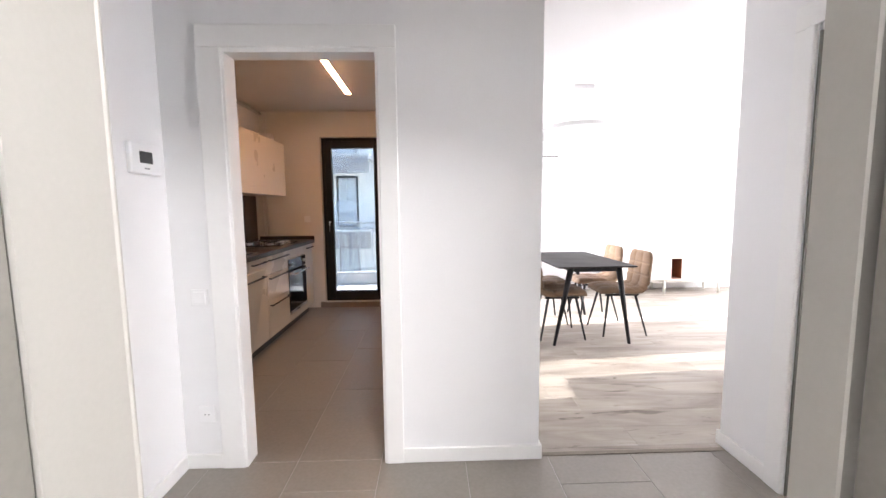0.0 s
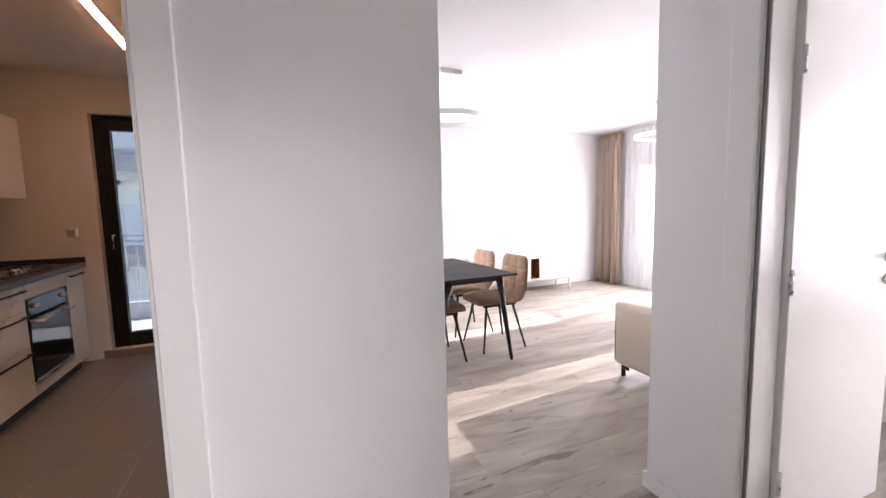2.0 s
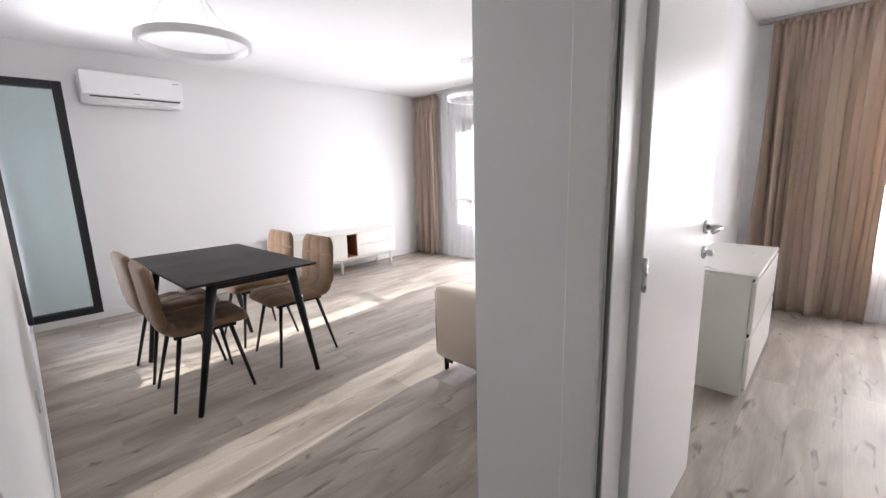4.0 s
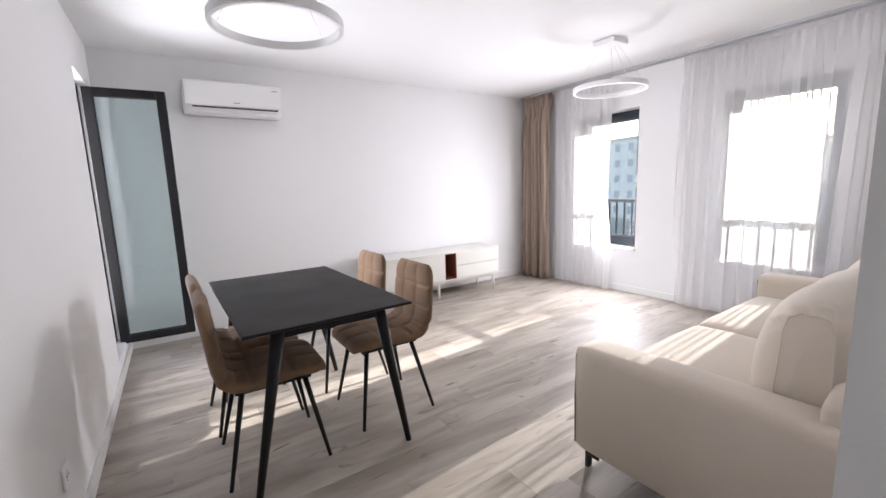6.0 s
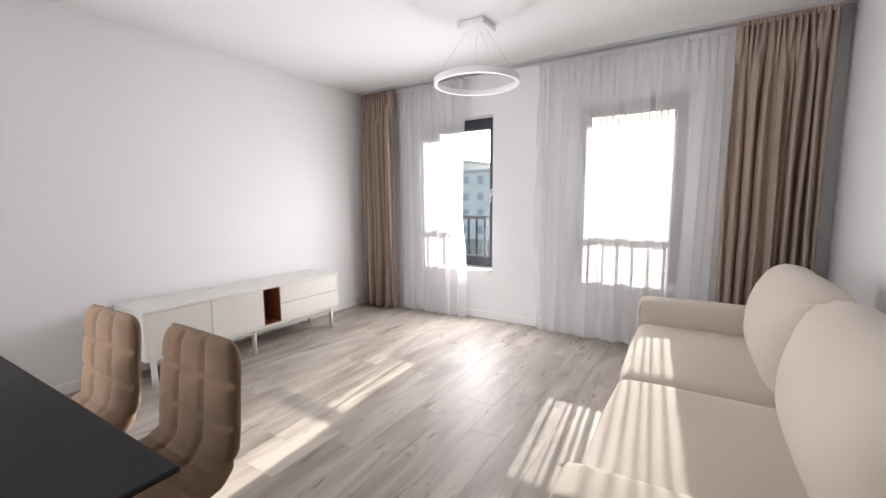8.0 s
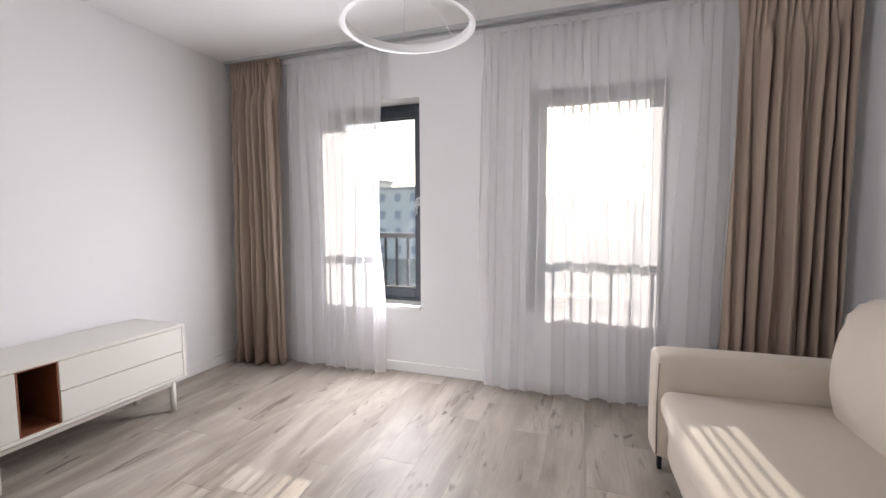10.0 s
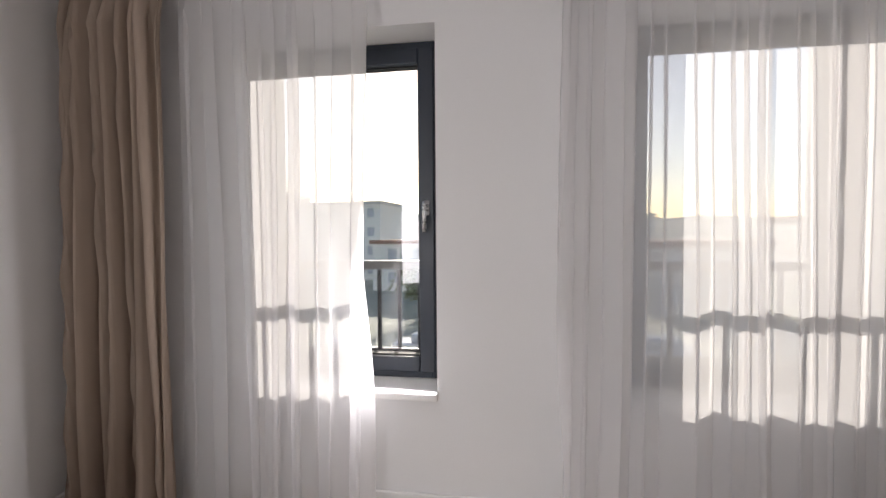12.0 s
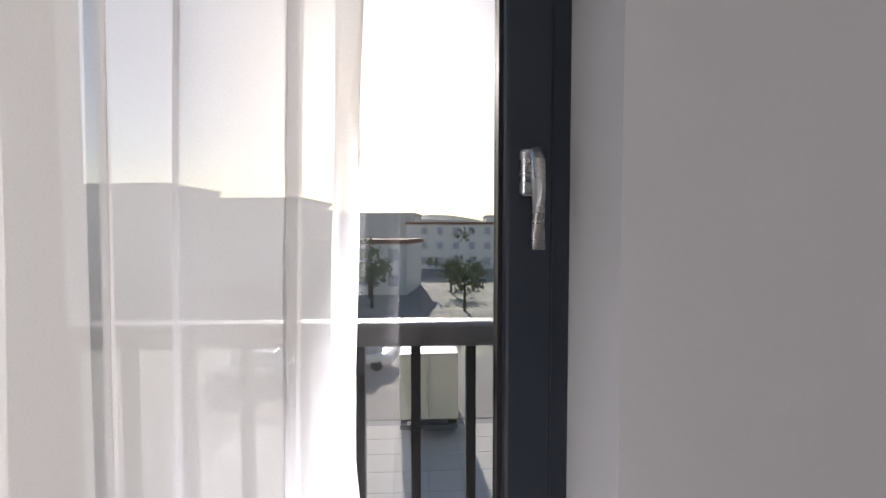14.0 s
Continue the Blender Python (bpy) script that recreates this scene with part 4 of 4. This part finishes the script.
base_unit("base_cabinet", "cream kitchen base cabinet with black bar handle", 4.74, 5.088, [(0.105, 0.86)])
base_unit("drawer_cabinet", "cream kitchen drawer unit with three black bar handles", 5.09, 5.648, [(0.105, 0.44), (0.443, 0.69), (0.693, 0.86)])
base_unit("base_cabinet", "narrow cream kitchen base cabinet beside the oven", 6.232, 6.53, [(0.105, 0.86)])
base_unit("base_cabinet", "cream kitchen base cabinet near the doorway", 3.52, 4.13, [(0.105, 0.86)])

ov = thing("oven", "built-in black glass oven with steel trim", "oven", (0, 0, 0))
part("body", boxm(-0.5, 0.045, 5.655, 6.225, 0.18, 0.76), DARKSLOT, ov)
part("plinth", boxm(-0.03, -0.012, 5.65, 6.23, 0, 0.1), PLINTH, ov)
part("filler", boxm(0.04, 0.06, 5.652, 6.228, 0.105, 0.178), KFRONT, ov, "cream filler panel")
part("filler", boxm(0.04, 0.06, 5.652, 6.228, 0.765, 0.86), KFRONT, ov, "cream filler panel")
part("door", boxm(0.046, 0.068, 5.66, 6.22, 0.2, 0.63, 0.002, 1), OVENGL, ov, "black glass oven door")
part("lower_trim", boxm(0.046, 0.07, 5.66, 6.22, 0.18, 0.215, 0.002, 1), STEEL, ov)
pn = part("control_panel", boxm(0.046, 0.066, 5.66, 6.22, 0.645, 0.758, 0.002, 1), OVENGL, ov)
part("display", boxm(0.0665, 0.0675, 5.87, 6.0, 0.69, 0.725), SCREEN, pn)
for y in (5.74, 6.13):
    part("knob", tubem((0.066, y, 0.705), (0.09, y, 0.705), 0.019, 0.017, 18), STEEL, pn, "steel oven knob", True)
hd = part("handle", tubem((0.115, 5.69, 0.605), (0.115, 6.19, 0.605), 0.009), STEEL, ov, "steel bar handle", True)
for y in (5.72, 6.16):
    part("handle_post", tubem((0.066, y, 0.605), (0.115, y, 0.605), 0.007), STEEL, hd)

dw = thing("dishwasher", "built-in dishwasher with a cream front standing ajar", "dishwasher", (0, 0, 0))
part("body", boxm(-0.55, 0.036, 4.14, 4.73, 0.1, 0.86), DARKSLOT, dw)
part("plinth", boxm(-0.03, -0.012, 4.135, 4.735, 0, 0.1), PLINTH, dw)
bm = boxm(0.0, 0.022, 4.142, 4.728, 0, 0.72, 0.0015, 1)
bmesh.ops.transform(bm, matrix=Matrix.Translation((0.042, 0, 0.105)) @ Matrix.Rotation(radians(11), 4, "Y"), verts=bm.verts)
dd = part("door", bm, KFRONT, dw, "cream door tilted open")
bm = box(bmesh.new(), 0.044, 0.054, 4.17, 4.70, 0.66, 0.672, 0.002, 1)
box(bm, 0.022, 0.046, 4.19, 4.2, 0.661, 0.671), box(bm, 0.022, 0.046, 4.67, 4.68, 0.661, 0.671)
bmesh.ops.transform(bm, matrix=Matrix.Translation((0.042, 0, 0.105)) @ Matrix.Rotation(radians(11), 4, "Y"), verts=bm.verts)
part("handle", bm, BLACKMET, dd, "black bar handle")

wt = thing("worktop", "dark brown kitchen worktop with a raised edge", "worktop", (0, 0, 0))
part("slab", boxm(-0.578, 0.09, 3.52, 6.55, 0.87, 0.91, 0.003, 1), KTOP, wt)
part("end_upstand", boxm(-0.578, 0.09, 6.53, 6.55, 0.911, 0.955, 0.002, 1), KTOP, wt)
bs = part("backsplash", boxm(-0.579, -0.566, 3.52, 6.45, 0.912, 1.45), KTOP)
tagged(bs, "dark brown backsplash panel above the worktop", "backsplash", kind="structure")
sk = thing("sink", "steel kitchen sink set in the worktop", "sink", (0, 0, 0.91))
bm = bmesh.new()
for a in ((-0.5, 0.02, 4.3, 4.33), (-0.5, 0.02, 5.0, 5.03), (-0.5, -0.47, 4.33, 5.0), (-0.01, 0.02, 4.33, 5.0), (-0.47, -0.01, 4.7, 4.73)):
    box(bm, *a, 0, 0.007, 0.002, 1)
part("rim", bm, STEEL, sk)
part("bowl", boxm(-0.47, -0.01, 4.33, 4.7, -0.002, 0.002), STEEL, sk)
part("drainer", boxm(-0.47, -0.01, 4.73, 5.0, 0.0, 0.004), STEEL, sk)
hb = thing("gas_hob", "black glass gas hob with iron pan supports", "hob", (-0.25, 5.9, 0.91))
part("plate", boxm(-0.24, 0.25, -0.28, 0.28, 0, 0.009, 0.003, 1), OVENGL, hb)
for x, y in ((-0.12, -0.14), (-0.12, 0.14), (0.1, -0.14), (0.1, 0.14)):
    bu = part("burner", tubem((x, y, 0.009), (x, y, 0.028), 0.038, 0.034, 20), STEEL, hb)
    part("burner_cap", tubem((x, y, 0.028), (x, y, 0.036), 0.03, n=20), BLACKMET, bu)
    for k in range(4):
        c, s = math.cos(k * math.pi / 2 + 0.78), math.sin(k * math.pi / 2 + 0.78)
        bm = sweep(bmesh.new(), [(x + 0.1 * c, y + 0.1 * s, 0.009), (x + 0.1 * c, y + 0.1 * s, 0.046), (x + 0.03 * c, y + 0.03 * s, 0.048)], 0.005, 6)
        part("pan_support", bm, BLACKMET, bu)
for y in (-0.09, -0.03, 0.03, 0.09):
    part("knob", tubem((0.21, y, 0.009), (0.21, y, 0.03), 0.016, 0.013, 16), STEEL, hb)

for i, (y0, y1) in enumerate(((3.52, 5.024), (5.028, 6.42))):
    uc = thing("wall_cabinet", "cream kitchen wall cabinet without handles", "cabinet", (0, 0, 0), group="kitchen wall cabinets")
    part("body", boxm(-0.57, -0.212, y0 + 0.002, y1 - 0.002, 1.452, 2.055), KFRONT, uc)
    part("door", boxm(-0.21, -0.19, y0, y1, 1.448, 2.057, 0.002, 1), KFRONT, uc)
fl = thing("flue_pipe", "short pale flue pipe on top of the wall cabinet", "pipe", (-0.38, 6.3, 2.055))
part("pipe", tubem((-0.19, 0, 0.055), (0.1, 0, 0.055), 0.055, n=24), KPAINT, fl, smooth=True)
gp = thing("gas_pipe", "thin white gas pipe running along the kitchen wall", "pipe", (0, 0, 0.91))
part("riser", sweep(bmesh.new(), [(-0.5, 6.6, 0.02), (-0.5, 6.6, 0.6), (-0.5, 6.66, 1.4), (-0.5, 6.67, 1.55)], 0.011, 8), KPAINT, gp, smooth=True)
part("ceiling_run", tubem((-0.555, 3.55, 1.56), (-0.555, 6.68, 1.56), 0.016), KPAINT, gp, smooth=True)
socket("double_socket", "white double socket on the backsplash", "x", -0.566, 1, 5.46, 1.05, 2, w=0.075)
socket("light_switch", "white switch beside the balcony door", "y", 6.7, -1, -0.03, 1.16, 1, False, 0.08)

le = thing("linear_ceiling_light", "long warm glowing linear lamp recessed in the kitchen ceiling", "ceiling lamp", (0.7, 4.58, 2.505))
part("profile", boxm(-0.03, 0.03, 0, 1.3, -0.012, -0.001), RINGW, le)
part("diffuser", boxm(-0.024, 0.024, 0.01, 1.29, -0.016, -0.011), LED, le)

bdoor = thing("door_2", "black framed glazed balcony door of the kitchen", "door", kind="structure")
bm = bmesh.new()
for a in ((0.16, 0.22, 0.07, 2.19), (0.89, 0.95, 0.07, 2.19), (0.22, 0.89, 0.07, 0.12), (0.22, 0.89, 2.13, 2.19)):
    box(bm, a[0], a[1], 6.78, 6.86, a[2], a[3], 0.003, 1)
part("door_frame", bm, BLKWIN, bdoor)
bm = bmesh.new()
for a in ((0.205, 0.285, 0.1, 2.145), (0.825, 0.905, 0.1, 2.145), (0.285, 0.825, 0.1, 0.2), (0.285, 0.825, 2.06, 2.145)):
    box(bm, a[0], a[1], 6.765, 6.84, a[2], a[3], 0.005, 2)
ds = part("door_sash", bm, BLKWIN, bdoor)
part("pane", boxm(0.28, 0.83, 6.795, 6.801, 0.195, 2.065), GREYGLASS, ds)
part("handle", sweep(bmesh.new(), [(0.245, 6.765, 1.12), (0.245, 6.725, 1.12), (0.245, 6.718, 1.1), (0.245, 6.718, 1.0)], 0.008), STEEL, ds, smooth=True)

# ---- outside ----
bal = tagged(part("balcony_floor", boxm(-0.73, 1.94, 6.95, 8.3, -0.25, 0.0), CONC), "pale tiled balcony floor", "balcony", kind="structure")
tagged(part("balcony_parapet", boxm(-0.73, 1.94, 8.3, 8.45, -0.25, 0.2), CONC), "low concrete parapet of the balcony", "parapet", kind="structure")
br = thing("balcony_railing", "pale metal balcony railing with thin uprights", "railing", (0, 8.37, 0.2))
part("handrail", boxm(-0.73, 1.94, -0.025, 0.025, 0.83, 0.87, 0.01, 2), RAILG, br)
part("lower_rail", boxm(-0.73, 1.94, -0.015, 0.015, 0.06, 0.08), RAILG, br)
for i in range(24):
    x = -0.7 + i * 0.114
    part("baluster", boxm(x - 0.008, x + 0.008, -0.008, 0.008, 0.0 if i % 8 == 0 else 0.08, 0.83), RAILG, br)

GZ = -6.0
ground = tagged(part("ground", boxm(-1500, 3000, -2500, 2500, GZ - 1, GZ), LAND), "dry fields and scrub far below", "ground", kind="structure")


def opposite_house():
    """The block across the yard: cream storeys with brick bands, balconies, glazed doors and rails."""
    h = thing("apartment_building", "cream apartment block with grey brick bands and balconies", "building", (0, 19, GZ))
    part("wall", boxm(-14, 14, 0.0, 10, 0, 21), RENDERC, h)
    part("roof", boxm(-14.4, 14.4, -0.4, 10.4, 21, 21.4), CONC, h)
    for s in range(7):
        z = s * 2.95 + 0.55
        for bx in (-9.2, -2.9, 3.4, 9.7):
            part("balcony_slab", boxm(bx - 2.1, bx + 2.1, -1.5, 0, z - 0.18, z), CONC, h)
            bm = bmesh.new()
            for r in range(9):
                off = 0.11 * (r % 2)
                for q in range(18):
                    x0 = bx - 2.1 + q * 0.234 + off
                    box(bm, x0, min(x0 + 0.22, bx + 2.1), -1.52, -1.49, z - 0.75 + r * 0.075, z - 0.69 + r * 0.075)
            part("brick_band", bm, FBRICK, h, "grey brick band")
            bm = bmesh.new()
            box(bm, bx - 2.05, bx + 2.05, -1.47, -1.43, z + 0.98, z + 1.02), box(bm, bx - 2.05, bx + 2.05, -1.46, -1.44, z + 0.1, z + 0.12)
            for q in range(36):
                x0 = bx - 2.03 + q * 0.116
                box(bm, x0 - 0.008, x0 + 0.008, -1.458, -1.442, z, z + 0.98)
            part("balcony_rail", bm, RAILG, h)
            w = part("window", boxm(bx + 0.5, bx + 1.4, -0.03, 0.02, z + 0.02, z + 2.2), ANTHRA, h)
            part("pane", boxm(bx + 0.58, bx + 1.32, -0.04, -0.025, z + 0.12, z + 2.1), FWIN, w)
            lv = part("louvre_panel", bmesh.new(), RAILG, h)
            bm = bmesh.new()
            for q in range(26):
                box(bm, bx - 2.1, bx - 1.1, -1.5, -1.44, z + 0.1 + q * 0.085, z + 0.155 + q * 0.085)
            lv.data = mesh("louvre_panel", bm, RAILG)
            part("wall_lamp", tubem((bx - 0.2, 0, z + 1.95), (bx - 0.2, -0.08, z + 1.95), 0.09, n=14), ANTHRA, h)


opposite_house()
rng = random.Random(4)


def far_block(x, y, w, d, st, m):
    h = thing("far_building", "pale distant block with rows of windows", "building", (x, y, GZ), rng.uniform(-12, 12), "distant buildings")
    H = st * 3.0
    part("wall", boxm(-w / 2, w / 2, -d / 2, d / 2, 0, H), m, h)
    part("roof", boxm(-w / 2 - 0.3, w / 2 + 0.3, -d / 2 - 0.3, d / 2 + 0.3, H, H + 0.5), ROOF if st < 4 else CONC, h)
    for s in range(st):
        for q in range(int(d / 3.2)):
            yy = -d / 2 + 1.6 + q * 3.2
            part("window", boxm(-w / 2 - 0.06, -w / 2 + 0.05, yy - 0.6, yy + 0.6, s * 3 + 1, s * 3 + 2.4), FWIN, h)


for x, y, w, d, st in ((60, 14, 10, 14, 2), (75, 34, 12, 22, 4), (95, 0, 12, 18, 3), (48, -12, 10, 10, 2), (120, 22, 14, 30, 4), (130, -25, 14, 24, 4), (85, 60, 14, 26, 5), (170, 5, 14, 40, 4), (180, 60, 14, 40, 5), (70, -45, 12, 18, 3)):
    far_block(x, y, w, d, st, RENDERC if rng.random() < 0.6 else CONC)
road = tagged(part("road", boxm(22, 30, -300, 300, GZ, GZ + 0.02), ASPH), "grey asphalt road", "road", kind="structure")
tagged(part("road_side", boxm(30, 320, 4, 10, GZ, GZ + 0.015), ASPH), "grey asphalt side road", "road", kind="structure")
yard = tagged(part("yard_paving", boxm(8, 21.9, -60, 18, GZ, GZ + 0.018), FBRICK), "pale slab paved yard", "pavement", kind="structure")
slab = mesh("paving_slab", boxm(0.01, 0.99, 0.01, 0.99, 0, 0.03), CONC)
for i in range(13):
    for j in range(14):
        o = new("paving_slab", slab)
        o.parent, o.location = yard, (8.5 + i, -1 + j, GZ)


def far_hill(x, y, rx, ry, hh):
    bm = bmesh.new()
    n = 40
    V = [[bm.verts.new((rx * (2 * i / n - 1), ry * (2 * j / n - 1), hh * max(0, 1 - ((2 * i / n - 1) ** 2 + (2 * j / n - 1) ** 2)) * (1 + 0.35 * noise.noise((i * 0.2 + x, j * 0.2, 0))) - 0.5)) for j in range(n + 1)] for i in range(n + 1)]
    for i in range(n):
        for j in range(n):
            bm.faces.new((V[i][j], V[i + 1][j], V[i + 1][j + 1], V[i][j + 1]))
    o = part("backdrop_hill", bm, LAND, smooth=True)
    o.location = (x, y, GZ)
    tagged(o, "low hazy wooded hill on the horizon", "hill", kind="structure")


far_hill(900, 250, 350, 600, 52), far_hill(1000, -500, 400, 700, 40), far_hill(1200, 900, 400, 500, 60)


def tree(x, y, hh, seed):
    r = random.Random(seed)
    t = thing("tree", "small dull green tree in the yard", "tree", (x, y, GZ), group="yard trees")
    bm = bmesh.new()
    tube(bm, (0, 0, 0), (0, 0, hh * 0.55), 0.16, 0.08, 8)
    for k in range(5):
        a = k * 1.3
        tube(bm, (0, 0, hh * (0.3 + 0.05 * k)), (math.cos(a) * hh * 0.25, math.sin(a) * hh * 0.25, hh * (0.6 + 0.05 * k)), 0.06, 0.02, 6)
    part("trunk", bm, BARK, t)
    bm = bmesh.new()
    clumps = [(Vector((r.gauss(0, 0.2), r.gauss(0, 0.2), 0.62 + r.gauss(0, 0.15))) * hh, hh * r.uniform(0.07, 0.15)) for _ in range(14)]
    for _ in range(560):
        mid, rad = r.choice(clumps)
        c = mid + Vector((r.gauss(0, 1), r.gauss(0, 1), r.gauss(0, 0.8))) * rad * 0.7
        q = Euler((r.uniform(0, 6), r.uniform(0, 6), r.uniform(0, 6))).to_matrix()
        s = hh * r.uniform(0.015, 0.035)
        bm.faces.new([bm.verts.new(c + q @ Vector(v) * s) for v in ((-1, -0.6, 0), (1, -0.6, 0.1), (1.1, 0.7, 0), (-0.8, 0.6, 0.2))])
    part("crown", bm, LEAF, t)


for i, (x, y) in enumerate(((66, 18), (70, 24), (46, 11), (52, 12), (56, 2.6), (44, 2.2), (63, 1.2), (40, 12.5))):
    tree(x, y, 4 + (i % 3), i + 3)


def car(x, y, rz):
    c = thing("parked_car", "white car parked in the yard", "car", (x, y, GZ + 0.03), rz, "parked cars")
    part("body", soft(-2.1, 2.1, -0.85, 0.85, 0.25, 0.85, 0.2, 0.02, 7), CARW, c, smooth=True)
    part("cabin", soft(-1.3, 1.0, -0.75, 0.75, 0.7, 1.42, 0.28, 0.0, 7), FWIN, c, smooth=True)
    for sx in (-1.3, 1.3):
        for sy in (-0.86, 0.72):
            part("wheel", tubem((sx, sy, 0.31), (sx, sy + 0.14, 0.31), 0.31, n=18), GASKET, c)


car(28.7, 9.7, 80), car(27, 14.5, 84), car(29, -3, 88)


def truck(x, y):
    """A box truck seen from behind, with two rear doors."""
    t = thing("box_truck", "cream box truck parked in the yard with closed rear doors", "truck", (x, y, GZ + 0.03))
    part("box_body", boxm(0, 4.2, -1.02, 1.02, 0.75, 3.05, 0.03, 2), CREAMT, t)
    for s in (-1, 1):
        d = part("rear_door", boxm(-0.03, 0.0, *sorted((s * 0.01, s * 1.0)), 0.8, 3.0, 0.01, 1), CREAMT, t)
        part("lock_bar", tubem((-0.05, s * 0.08, 0.85), (-0.05, s * 0.08, 2.95), 0.015, n=8), RAILG, d)
    part("bumper", boxm(-0.1, 0.05, -1.0, 1.0, 0.45, 0.6, 0.02, 2), RAILD, t)
    part("number_plate", boxm(-0.115, -0.1, 0.35, 0.75, 0.62, 0.74), PLASTIC, t)
    part("cab", soft(4.3, 6.0, -0.95, 0.95, 0.5, 2.3, 0.2, 0.0, 6), CREAMT, t, smooth=True)
    part("chassis", boxm(0.1, 5.6, -0.5, 0.5, 0.4, 0.75), RAILD, t)
    for sx in (0.9, 5.0):
        for sy in (-1.0, 0.74):
            part("wheel", tubem((sx, sy, 0.4), (sx, sy + 0.26, 0.4), 0.4, n=20), GASKET, t)


truck(20.3, 5.95)

# ---- floor pieces ----


def chamfered(lx, ly, h, c):
    bm = bmesh.new()
    a = [bm.verts.new((x, y, 0)) for x, y in ((0, 0), (lx, 0), (lx, ly), (0, ly))]
    b = [bm.verts.new((x, y, h - c)) for x, y in ((0, 0), (lx, 0), (lx, ly), (0, ly))]
    t = [bm.verts.new((x, y, h)) for x, y in ((c, c), (lx - c, c), (lx - c, ly - c), (c, ly - c))]
    for k in range(4):
        bm.faces.new((a[k], a[(k + 1) % 4], b[(k + 1) % 4], b[k]))
        bm.faces.new((b[k], b[(k + 1) % 4], t[(k + 1) % 4], t[k]))
    bm.faces.new(t)
    return bm


CACHE = {}


def piece(name, x0, x1, y0, y1, h, c, material):
    key = (name, round(x1 - x0, 3), round(y1 - y0, 3))
    if key not in CACHE:
        CACHE[key] = mesh(name, chamfered(x1 - x0, y1 - y0, h, c), material)
    ob = new(name, CACHE[key])
    ob.parent, ob.location = floor, (x0, y0, -0.012)


def boards(x0, x1, y0, y1, length=1.285, width=0.193, gap=0.0003, seed=1):
    r = random.Random(seed)
    y = y0
    while y < y1 - 0.01:
        ye = min(y + width, y1)
        x = x0 - r.uniform(0.1, length - 0.2)
        while x < x1:
            a, b = max(x, x0), min(x + length, x1)
            if b - a > 0.02:
                piece("plank", a + gap, b - gap, y + gap, ye - gap, 0.012, 0.0005, OAK)
            x += length
        y += width


def tiles(x0, x1, y0, y1, tx=0.43, ty=0.86, ox=0.0, oy=0.0, gap=0.0016):
    i0 = math.floor((x0 - ox) / tx)
    i = i0
    while ox + i * tx < x1:
        j = math.floor((y0 - oy) / ty) - 1
        sh = (ty / 3) * (i % 3)
        while oy + sh + j * ty < y1:
            a, b = max(x0, ox + i * tx), min(x1, ox + (i + 1) * tx)
            c, d = max(y0, oy + sh + j * ty), min(y1, oy + sh + (j + 1) * ty)
            if b - a > 0.02 and d - c > 0.02:
                piece("tile", a + gap, b - gap, c + gap, d - gap, 0.012, 0.0012, TILE)
            j += 1
        i += 1


boards(2.09, 6.83, 3.44, 7.6, seed=5)
boards(3.105, 6.83, 0.2, 3.3, seed=9)
boards(2.09, 3.105, 3.385, 3.44, seed=3)
tiles(0.31, 3.105, 1.91, 3.385, ox=-0.008)
tiles(-0.58, 1.9, 3.387, 6.7, ox=-0.008, oy=0.2)
tiles(0.16, 2.9, -1.2, 1.6, ox=-0.008)
tagged(part("grout", boxm(-0.58, 3.105, -1.2, 3.386, -0.012, -0.0025), GROUT), "pale grout between the tiles", "floor", kind="structure")
tagged(part("grout_kitchen", boxm(-0.58, 1.9, 3.386, 6.7, -0.012, -0.0025), GROUT), "pale grout between the tiles", "floor", kind="structure")
tagged(part("threshold_strip", boxm(2.105, 3.09, 3.37, 3.4, -0.001, 0.004, 0.0015, 1), JOINT), "slim wooden threshold strip", "trim", kind="structure")
